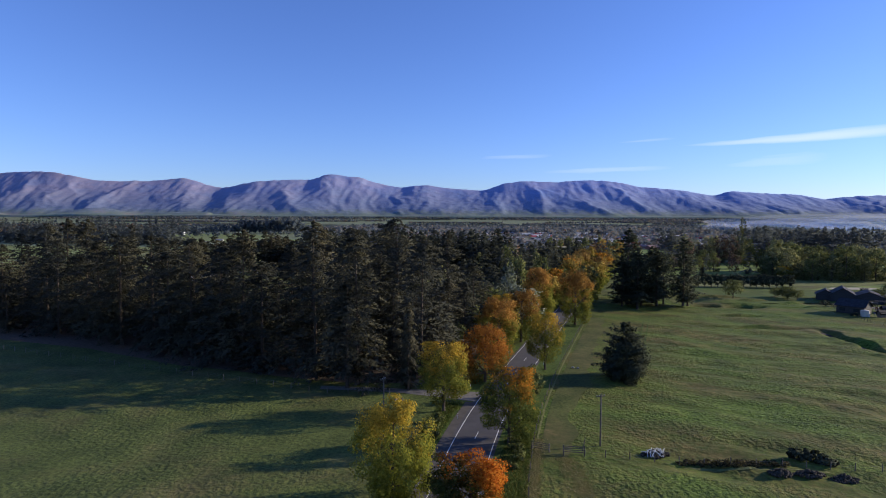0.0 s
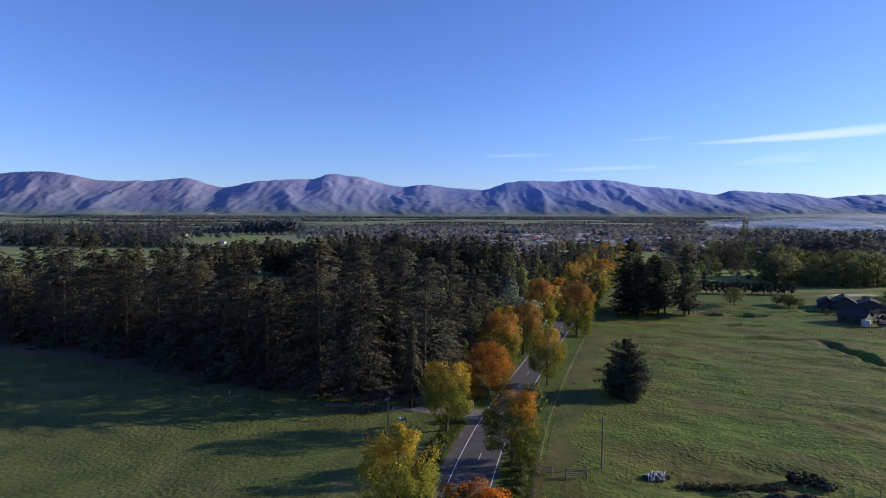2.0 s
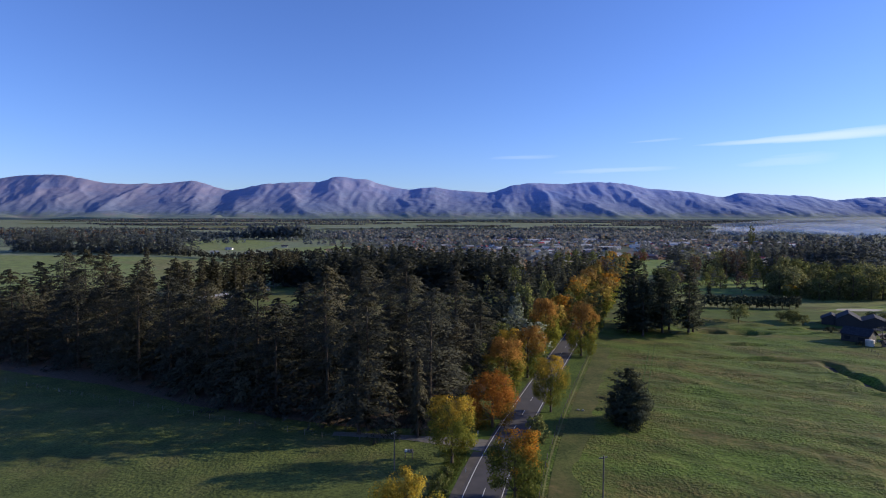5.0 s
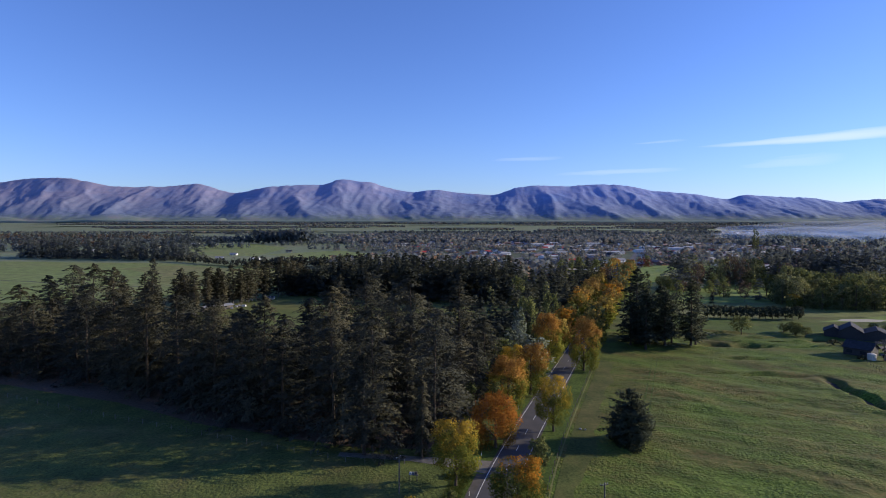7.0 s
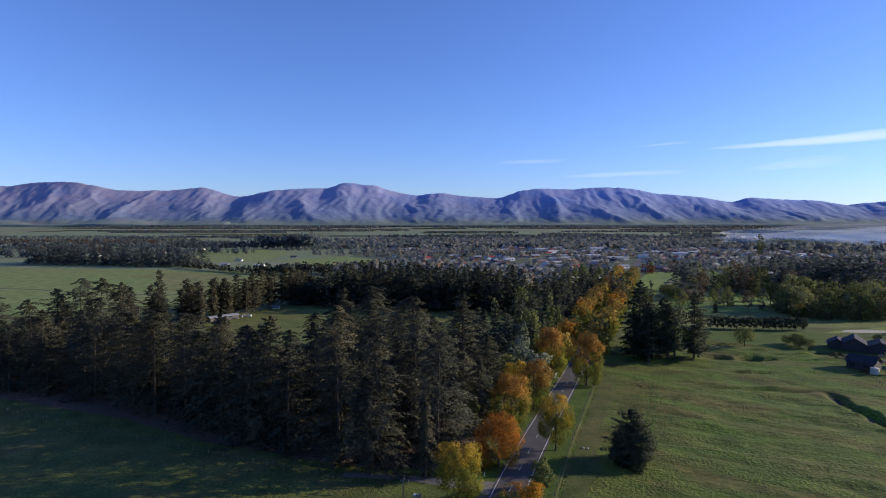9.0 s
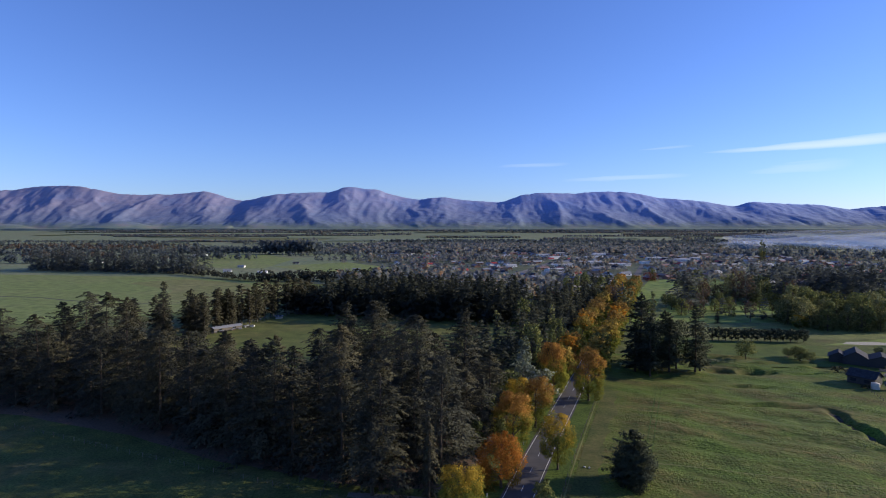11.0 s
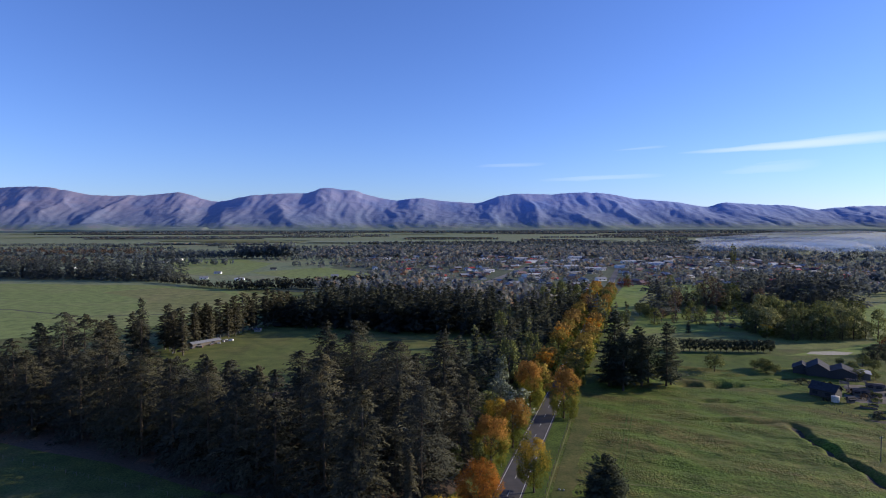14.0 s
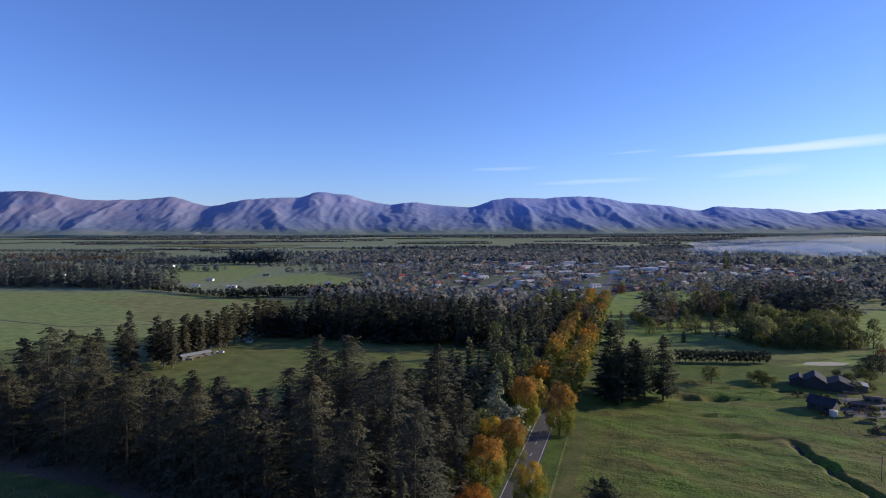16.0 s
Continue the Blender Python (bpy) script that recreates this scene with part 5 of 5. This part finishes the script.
for ob, x, y, turn in ((SHOP, 150, 830, -0.2), (SHOP2, 200, 835, 0.0), (SHOP, 235, 850, 0.1), (SHOP2, 265, 1100, 0.2), (SHOP, 345, 1015, 0.0), (SHOP, 378, 970, -0.1), (SHOP3, -52, 1010, 0.0),
                       (SHOP2, 190, 770, 0.35), (SHOP, 215, 905, 0.3), (SHOP2, 165, 900, 0.3), (SHOP, 365, 765, 0.1), (SHOP, 486, 728, -0.1), (SHOP2, 235, 960, 0.3), (SHOP, 128, 745, 0.5), (SHOP2, 115, 690, 0.3), (SHOP, 170, 1130, 0.2), (SHOP, 215, 1190, 0.3), (SHOP2, 250, 1240, 0.2), (SHOP, 285, 1160, 0.1), (SHOP, 140, 1240, 0.3), (SHOP2, 205, 1290, 0.2), (SHOP, 245, 1050, 0.3), (SHOP, 320, 1230, 0.0), (SHOP, 178, 1040, 0.4), (SHOP, 300, 905, 0.1), (SHOP, 420, 1010, 0.0), (SHOP, 90, 1090, 0.3)):
    settle(ob, x, y, turn, 0.74, "shops in the town centre")
for ob, x, y in ((HOUSES[3], -503, 1075), (SHOP, -500, 1117), (HOUSES[0], -306, 812), (HOUSES[0], -294, 731), (HOUSES[3], -243, 714), (HOUSES[4], -526, 1030), (HOUSES[2], -248, 884), (HOUSES[0], -132, 756), (HOUSES[3], -25, 664), (HOUSES[3], -571, 912), (HOUSES[0], -598, 864), (HOUSES[0], -252, 1375)):
    settle(ob, x, y, th.uniform(-0.3, 0.3), 0.7, "farmhouses on the plain")


# ---------------------------------------------------------------- farm buildings
def gable(name, w, d, h, pitch, wall, roof, label, x, y, turn):
    e = house(wall, roof, w, d, h, pitch, label, category="barn")
    e.name = name
    settle(e, x, y, turn)
    return e


gable("farm_house", 12, 9, 2.9, 2.7, M["dark_wall"], M["iron_dark"], "dark-stained farmhouse with a steep charcoal gable", 173.2, 246.5, 1.0)
gable("farm_house", 8, 7, 2.6, 1.9, M["dark_wall"], M["iron_dark"], "low dark-stained farmhouse wing", 168.0, 249.5, 1.0)
gable("farm_house", 11, 10, 2.7, 2.0, M["dark_wall"], M["iron_dark"], "long dark-stained farmhouse wing", 180.4, 241.0, 1.0)
gable("carport", 7, 5, 2.5, 0.4, M["timber"], M["iron_grey"], "low grey-roofed carport beside the farmhouse", 188.0, 238.5, 1.0)
gable("barn", 9.0, 6.4, 3.0, 2.1, M["dark_wall"], M["iron_dark"], "dark barn with a charcoal iron roof", 153.6, 212.2, -0.98)
gable("field_shed", 17, 4.5, 2.0, 0.7, M["timber"], M["iron_grey"], "low grey-roofed stock shed by the belt", -131, 318, 0.9)


def water_tank():
    bm = bmesh.new()
    tube(bm, [(0, 0, 0), (0, 0, 2.1), (0, 0, 2.2), (0, 0, 2.5)], [1.4, 1.4, 1.35, 0.3], 18)
    e = new("water_tank")
    part("tank", bm, M["cream"], e)
    return tagged(e, "pale round water tank beside the barn", "tank")


settle(water_tank(), 151.8, 204.0, 0)


# ---------------------------------------------------------------- fences, poles and gates
def fence(name, pts, step, height, label, wires=3):
    e = tagged(new(name), label, "fence")
    pm = bmesh.new()
    tube(pm, [(0, 0, -0.2), (0, 0, height)], [0.075, 0.065], 6)
    pme = bpy.data.meshes.new("post")
    pm.to_mesh(pme)
    pm.free()
    pme.materials.append(M["timber"])
    tops = []
    for (ax, ay), (bx, by) in zip(pts, pts[1:]):
        n = max(1, round(math.hypot(bx - ax, by - ay) / step))
        for k in range(n):
            tops.append((ax + (bx - ax) * k / n, ay + (by - ay) * k / n))
    tops.append(pts[-1])
    for x, y in tops:
        p = new("post", pme)
        p.parent = e
        p.location = (x, y, float(land(x, y)))
        p.rotation_euler = (random.uniform(-.04, .04), random.uniform(-.04, .04), 0)
    for w in range(wires):
        bm = bmesh.new()
        tube(bm, [(x, y, float(land(x, y)) + height * (0.35 + 0.28 * w)) for x, y in tops], [0.007] * len(tops), 3)
        part("wire", bm, M["wire"], e)
    return e


fence("fence", [(road_x(y) + 9.4, y) for y in (60, 75, 90, 105, 120, 135, 150, 165, 180, 195, 210)], 4.0, 1.15, "post and wire fence between the verge and the paddock")
fence("fence", [(-9.6, 113), (-22, 114), (-38, 120), (-54, 126.5), (-85, 139), (-130, 158)], 4.5, 1.2, "post and wire fence along the front of the wood")
fence("fence", [(18.5, 83.5), (24.5, 83.0), (35, 82.2), (49, 80.5), (58, 78.5), (75, 76)], 3.5, 1.1, "old post and wire fence across the paddock", 2)


def power_pole(x, y, h, turn, label):
    e = tagged(new("power_pole"), label, "pole")
    bm = bmesh.new()
    tube(bm, [(0, 0, -0.3), (0, 0, h)], [0.14, 0.10], 8)
    part("pole", bm, M["timber"], e)
    bm = bmesh.new()
    box(bm, -0.75, 0.75, 0.10, 0.20, h - 0.55, h - 0.43)
    arm = part("crossarm", bm, M["timber"], e)
    for dx in (-0.65, -0.22, 0.22, 0.65):
        bm = bmesh.new()
        tube(bm, [(dx, 0.15, h - 0.43), (dx, 0.15, h - 0.34), (dx, 0.15, h - 0.25)], [0.03, 0.055, 0.03], 6)
        part("insulator", bm, M["white"], arm)
    e.matrix_basis = pose(x, y, float(land(x, y)), 0, 0, turn)
    return e


power_pole(24.9, 87.2, 8.2, 20, "weathered timber power pole standing in the paddock")
power_pole(-9.5, 100, 7.2, 60, "weathered timber power pole beside the track")
power_pole(126.5, 149, 7.5, 30, "weathered timber power pole below the buildings")


def rail_gate(x0, y0, x1, y1, label):
    ln = math.hypot(x1 - x0, y1 - y0)
    e = tagged(new("field_gate"), label, "gate")
    for x in (0, ln):
        bm = bmesh.new()
        box(bm, x - 0.08, x + 0.08, -0.08, 0.08, -0.2, 1.35)
        part("gate_post", bm, M["timber"], e)
    for z in (0.3, 0.6, 0.9, 1.15):
        bm = bmesh.new()
        box(bm, 0.08, ln - 0.08, -0.025, 0.025, z, z + 0.09)
        part("rail", bm, M["timber"], e)
    e.matrix_basis = pose(x0, y0, 0.03, 0, 0, math.degrees(math.atan2(y1 - y0, x1 - x0)))
    return e


rail_gate(14.2, 86.0, 16.6, 84.8, "grey timber rail gate at the paddock corner")
rail_gate(18.6, 84.2, 21.6, 83.8, "grey timber rail gate in the cross fence")

for x, y in ((-2.6, 73.7), (3.4, 99.1), (6.6, 117.1), (18.2, 148), (8.6, 76), (14.0, 98.5), (25.0, 136)):
    bm = bmesh.new()
    box(bm, -0.06, 0.06, -0.02, 0.02, -0.1, 0.95)
    e = tagged(new("marker_post"), "white roadside marker post", "post", "marker posts")
    part("blade", bm, M["white"], e)
    bm = bmesh.new()
    box(bm, -0.045, 0.045, -0.027, -0.021, 0.70, 0.84)
    part("reflector", bm, M["iron_red"], e)
    e.matrix_basis = pose(x, y, 0.03, 0, 0, -15)




def road_sign(x, y, turn):
    e = tagged(new("road_sign"), "small dark-backed road sign on a timber post", "sign")
    bm = bmesh.new()
    tube(bm, [(0, 0, -0.2), (0, 0, 1.9)], [0.05, 0.05], 6)
    part("post", bm, M["timber"], e)
    bm = bmesh.new()
    box(bm, -0.55, 0.55, -0.075, -0.052, 1.25, 1.85)
    bmesh.ops.bevel(bm, geom=[k for k in bm.edges if abs(k.verts[0].co.y - k.verts[1].co.y) > 0.01], offset=0.06, segments=2, affect="EDGES")
    part("board", bm, M["dark_wall"], e)
    e.matrix_basis = pose(x, y, 0.02, 0, 0, turn)


road_sign(13.0, 132, -20)
e = tagged(new("stay_post"), "pale leaning timber stay post beside the gate", "post")
bm = bmesh.new()
tube(bm, [(0, 0, -0.1), (0.28, 0.1, 1.1), (0.55, 0.2, 2.3)], [0.07, 0.065, 0.05], 6)
part("post", bm, M["grey_bark"], e)
e.matrix_basis = pose(21.3, 84.2, float(land(21.3, 84.2)))
for x, y, r in ((31.4, 133.2, 0.5), (32.5, 132.9, 0.38)):
    e = tagged(new("boulder"), "pale grey boulder lying in the grass", "boulder", "pale boulders in the paddock")
    part("stone", rock_mesh(int(x * 10), r), M["pale_stone"], e)
    e.matrix_basis = pose(x, y, float(land(x, y)) + r * 0.3)


# ---------------------------------------------------------------- rubble, brush and shrubs in the paddock
def pile(name, x, y, rx, ry, h, n, mat, label, sticks=0, stick_mat=None, size=0.42):
    e = tagged(new(name), label, "pile")
    rr = random.Random(int(x * 7 + y))
    meshes = []
    for k in range(5):
        bm = rock_mesh(k + int(x), size)
        me = bpy.data.meshes.new("stone")
        bm.to_mesh(me)
        bm.free()
        me.materials.append(mat)
        meshes.append(me)
    for _ in range(n):
        a, q = rr.uniform(0, 6.28), rr.random() ** 0.6
        o = new("stone", rr.choice(meshes))
        o.parent = e
        o.location = (math.cos(a) * q * rx, math.sin(a) * q * ry, h * (1 - q) * rr.uniform(0.3, 1) + 0.1)
        o.rotation_euler = (rr.uniform(0, 6), rr.uniform(0, 6), rr.uniform(0, 6))
        s = rr.uniform(0.5, 1.15)
        o.scale = (s, s, s)
    for _ in range(sticks):
        a = rr.uniform(0, 3.14)
        ln = rr.uniform(0.9, 2.2)
        cx, cy = rr.uniform(-.6, .6) * rx, rr.uniform(-.6, .6) * ry
        bm = bmesh.new()
        tube(bm, [(cx - math.cos(a) * ln / 2, cy - math.sin(a) * ln / 2, h * 0.25), (cx, cy, h * 0.9), (cx + math.cos(a) * ln / 2, cy + math.sin(a) * ln / 2, h * rr.uniform(.3, 1.3))], [0.05, 0.055, 0.03], 5)
        part("branch", bm, stick_mat, e)
    e.matrix_basis = pose(x, y, float(land(x, y)), 0, 0, 0)
    return e


pile("rubble_heap", 32.4, 84.6, 2.2, 1.1, 1.0, 60, M["earth"], "heap of dark rubble topped with bleached branches", 18, M["white"], 0.34)


def shrub(x, y, r, h, mat, label, seed, size=0.3, n=700):
    cr, lb = broad_crown(seed, h, r, 9, n, 0.12, 1.0, size)
    e = tagged(new("shrub"), label, "shrub", "shrubs along the old fence")
    part("crown", quads_mesh("crown", cr[:, :-1], mat, 4, cr[:, -1]), mat, e)
    part("trunk", trunk_bm(h * 0.7, 0.07, [tuple(p) for p in lb[::3]], sides=5), M["bark"], e)
    e.matrix_basis = pose(x, y, float(land(x, y)))


for x, y, r, h in ((52.0, 82.4, 1.15, 1.2), (54.2, 82.0, 1.35, 1.25), (55.4, 80.6, 1.2, 0.8)):
    shrub(x, y, r, h, M["pine"], "dark evergreen shrub beside the old fence", int(x * 3))
for k in range(9):
    shrub(36 + k * 1.6, 82.3 - k * 0.2, 1.15, 0.42, M["brush"], "low dark brushwood along the old fence line", 200 + k, 0.16, 420)
for x, y, rx in ((47.3, 77.9, 1.7), (51.0, 77.4, 2.0), (55.0, 76.4, 2.0)):
    e = pile("gravel_heap", x, y, rx, 1.1, 0.75, 120, M["earth"], "low heap of dark grey gravel and clods by the old fence", size=0.26)
    e["group"] = "gravel heaps by the old fence"


def long_grass(name, label, mat, seed, n, tall, place):
    """Uncut grass: thin leaning blades, thick at the places that place() draws."""
    rng = np.random.default_rng(seed)
    rr = random.Random(seed)
    spots = np.array([place(rr) for _ in range(n // 14)])
    c = np.repeat(spots, 14, 0) + rng.normal(0, 0.35, (len(spots) * 14, 2))
    n = len(c)
    hgt = tall * rng.uniform(0.5, 1.2, n)
    up = unit(np.stack([rng.normal(0, 0.35, n), rng.normal(0, 0.35, n), np.ones(n)], 1))
    base = np.stack([c[:, 0], c[:, 1], land(c[:, 0], c[:, 1])], 1)
    across = unit(np.cross(up, rng.normal(0, 1, (n, 3))))
    w = (0.025 + 0.025 * rng.random(n))[:, None]
    tri = np.stack([base - across * w, base + across * w, base + up * hgt[:, None]], 1)
    return tagged(new(name, quads_mesh(name, tri, mat, 3, unit(up + rng.normal(0, 0.3, (n, 3))))), label, "grass", kind="stuff")


def beside_road(lo, hi, y0, y1):
    def place(rr):
        y = rr.uniform(y0, y1)
        return road_x(y) + rr.uniform(lo, hi), y
    return place


long_grass("long_grass", "uncut green grass between the road and the fence", M["tuft"], 501, 30000, 0.32, beside_road(5.0, 9.2, 56, 104))
long_grass("long_grass", "uncut green grass along the field side of the road", M["tuft"], 502, 26000, 0.3, beside_road(-9.5, -6.2, 56, 108))
long_grass("dry_grass", "tall straw-coloured grass along the roadside fence", M["dry_tuft"], 503, 14000, 0.16, beside_road(9.3, 10.7, 58, 90))
long_grass("dry_grass", "tall straw-coloured grass below the field gate", M["dry_tuft"], 504, 9000, 0.10, lambda rr: (rr.gauss(18.6, 0.9), rr.uniform(64, 83)))
for k in range(7):
    yk = 76 + k * 3.6
    shrub(road_x(yk) - 7.6 + 0.8 * math.sin(k * 2.1), yk, 1.0 + 0.3 * (k % 3), 1.0 + 0.35 * (k % 4), M["green"], "leafy green bush on the field edge of the road", 600 + k, 0.2, 500)
for k in range(5):
    yk = 79 + k * 3.3
    shrub(road_x(yk) + 7.0 + 0.7 * math.sin(k * 1.7), yk, 0.9 + 0.25 * (k % 3), 0.8 + 0.3 * (k % 3), M["green"], "low leafy bush between the road and the fence", 640 + k, 0.2, 400)
fence("stock_pen", [(148, 202), (144.5, 190), (151, 186), (158, 184), (150, 173)], 2.5, 1.1, "low timber stock pen rails below the barn", 3)
fence("fence", [(-300, 418), (-262, 408), (-225, 408)], 4.5, 1.2, "pale post and wire fence across the pasture", 1)
for k in range(4):
    fence("stock_fence", [(-138 + k * 1.5, 246 + k * 5), (-118 + k * 1.5, 242 + k * 5)], 2.2, 1.0, "row of short dark posts in the field", 1)
settle(house(M["cream"], M["iron_grey"], 4, 2.0, 1.6, 0.4, "small pale hut at the field's end", category="hut"), -113.5, 359.5, 0.1)


# ---------------------------------------------------------------- smoke lying over the plain
def mist(x, y, z, rx, ry, rz, seed):
    bm = bmesh.new()
    bmesh.ops.create_icosphere(bm, subdivisions=4, radius=1)
    for w in bm.verts:
        d = 1 + 0.25 * noise.noise(w.co * 2.0 + Vector((seed, 0, 0)))
        w.co = Vector((w.co.x * rx * d, w.co.y * ry * d, w.co.z * rz * d))
    for f in bm.faces:
        f.smooth = True
    m = bpy.data.materials.get("thin_smoke")
    if not m:
        m, nt, b = material("thin_smoke")
        tr_ = nt.nodes.new("ShaderNodeBsdfTransparent")
        b.inputs["Base Color"].default_value = (0.82, 0.84, 0.88, 1)
        b.inputs["Roughness"].default_value = 1.0
        b.inputs["Specular IOR Level"].default_value = 0.0
        mx = nt.nodes.new("ShaderNodeMixShader")
        mx.inputs[0].default_value = 0.17
        nt.links.new(tr_.outputs[0], mx.inputs[1])
        nt.links.new(b.outputs[0], mx.inputs[2])
        nt.links.new(mx.outputs[0], nt.nodes["Material Output"].inputs["Surface"])
    me = bpy.data.meshes.new("smoke_layer")
    bm.to_mesh(me)
    bm.free()
    me.materials.append(m)
    ob = tagged(new("smoke_layer", me), "thin pale smoke lying low over the plain", "smoke", kind="stuff")
    ob.location = (x, y, z)
    ob.visible_shadow = False


for k, (x, y, rx, ry) in enumerate(((830, 1340, 190, 120), (1010, 1400, 260, 150), (1230, 1430, 300, 170), (1120, 1640, 380, 190))):
    mist(x, y, 14, rx, ry, (20, 26, 32, 34)[k], k)


# ---------------------------------------------------------------- the entrance by the track, and clutter
def letterbox_stand(x, y):
    e = tagged(new("letterbox_stand"), "weathered timber letterbox stand beside the track", "letterbox")
    for dx in (-0.7, 0.7):
        bm = bmesh.new()
        box(bm, dx - 0.06, dx + 0.06, -0.06, 0.06, -0.2, 1.15)
        part("leg", bm, M["timber"], e)
    bm = bmesh.new()
    box(bm, -0.95, 0.95, -0.3, 0.3, 1.15, 1.22)
    part("shelf", bm, M["timber"], e)
    for k, mat in enumerate(("white", "iron_grey", "timber")):
        bm = bmesh.new()
        box(bm, -0.78 + k * 0.55, -0.36 + k * 0.55, -0.22, 0.24, 1.223, 1.60 + 0.06 * k)
        bx = part("mailbox", bm, M[mat], e)
        bm = bmesh.new()
        box(bm, -0.74 + k * 0.55, -0.40 + k * 0.55, -0.235, -0.222, 1.42, 1.47)
        part("slot", bm, M["dark_wall"], bx)
    e.matrix_basis = pose(x, y, 0.05, 0, 0, -10)


letterbox_stand(-7.2, 105.2)
rail_gate(-5.4, 117.6, -3.4, 119.6, "pale timber rail gate at the wood's corner")
tc_ = random.Random(31)


def crate(x, y, s, mat, label):
    bm = bmesh.new()
    box(bm, -s, s, -s * 0.6, s * 0.6, 0, s * 0.9)
    bmesh.ops.bevel(bm, geom=bm.edges[:], offset=0.05, segments=1, affect="EDGES")
    e = tagged(new("feed_bin"), label, "bin", "bins by the stock shed")
    part("body", bm, mat, e)
    bm = bmesh.new()
    box(bm, -s * 1.05, s * 1.05, -s * 0.65, s * 0.65, s * 0.903, s * 0.98)
    part("lid", bm, M["iron_grey"], e)
    e.matrix_basis = pose(x, y, 0.05, 0, 0, tc_.uniform(0, 180))


for k in range(16):
    crate(-137 + k * 1.25 + tc_.uniform(-2, 2), 300 + k * 2.2 + tc_.uniform(-5, 5), tc_.uniform(0.5, 1.1), M[tc_.choice(["white", "timber", "iron_pale", "iron_brown"])], "weathered feed bin beside the stock shed")
def raised_bed(x, y, w, d, turn, seed):
    """A timber-sided garden bed with leafy planting in it."""
    e = tagged(new("raised_bed"), "timber-sided raised garden bed with low planting", "garden bed", "garden beds in the yard")
    for x0, x1, y0, y1 in ((-w, w, -d, -d + 0.12), (-w, w, d - 0.12, d), (-w, -w + 0.12, -d + 0.12, d - 0.12), (w - 0.12, w, -d + 0.12, d - 0.12)):
        bm = bmesh.new()
        box(bm, x0, x1, y0, y1, -0.1, 0.55)
        part("side_board", bm, M["timber"], e)
    bm = bmesh.new()
    box(bm, -w + 0.12, w - 0.12, -d + 0.12, d - 0.12, 0.0, 0.45)
    part("soil", bm, M["earth"], e)
    rng = np.random.default_rng(seed)
    n = 160
    c = np.stack([rng.uniform(-w + 0.3, w - 0.3, n), rng.uniform(-d + 0.3, d - 0.3, n), rng.uniform(0.5, 0.95, n)], 1)
    al, up = unit(rng.normal(0, 1, (n, 3))), np.tile([0, 0, 1.0], (n, 1))
    part("planting", quads_mesh("planting", sprays(rng, c, al, unit(np.cross(al, up)), rng.uniform(0.3, 0.6, n), rng.uniform(0.2, 0.45, n)), M["green"], 4, unit(up + rng.normal(0, 0.3, (n, 3)))), M["green"], e)
    e.matrix_basis = pose(x, y, float(land(x, y)), 0, 0, turn)


for k in range(11):
    raised_bed(*((163, 199.5), (167.5, 205), (158.5, 196), (172, 199), (176, 205), (164, 190.5), (170, 192), (181, 211), (157, 187), (175, 213), (185, 219))[k], 1.6 + 0.5 * (k % 3), 0.9 + 0.3 * (k % 2), (-32, 58, -30, 60, -35)[k % 5], 400 + k)


def pergola(x, y, w, d, turn):
    e = tagged(new("pergola"), "dark timber pergola frame over the garden path", "pergola")
    for px in (-w, w):
        for py in (-d, d):
            bm = bmesh.new()
            box(bm, px - 0.07, px + 0.07, py - 0.07, py + 0.07, -0.1, 2.3)
            part("post", bm, M["timber"], e)
    for py in (-d, d):
        bm = bmesh.new()
        box(bm, -w - 0.3, w + 0.3, py - 0.05, py + 0.05, 2.303, 2.47)
        part("beam", bm, M["timber"], e)
    for k in range(9):
        px = -w + 2 * w * k / 8
        bm = bmesh.new()
        box(bm, px - 0.04, px + 0.04, -d - 0.3, d + 0.3, 2.473, 2.6)
        part("rafter", bm, M["timber"], e)
    e.matrix_basis = pose(x, y, float(land(x, y)), 0, 0, turn)


pergola(176, 226, 3.2, 1.6, -32)
pergola(168, 222, 2.4, 1.4, 55)
for x, y, w, turn in ((168, 213, 6, -0.4), (180, 221, 7, -0.57), (157, 203, 3, 0.2)):
    settle(house(M["timber"], M["iron_dark"], w * 0.8, w * 0.5, 1.8, 0.6, "small weathered garden shed in the yard", category="hut"), x, y, turn, 1.0, "garden sheds in the yard")
for k in range(34):
    shrub(148 + tc_.uniform(0, 36), 176 + tc_.uniform(0, 66), tc_.uniform(0.8, 1.8), tc_.uniform(0.8, 2.2), M[tc_.choice(["green", "pine", "pine", "scrub", "green", "bare"])], "garden shrub in the yard beds", 300 + k, 0.3, 260)
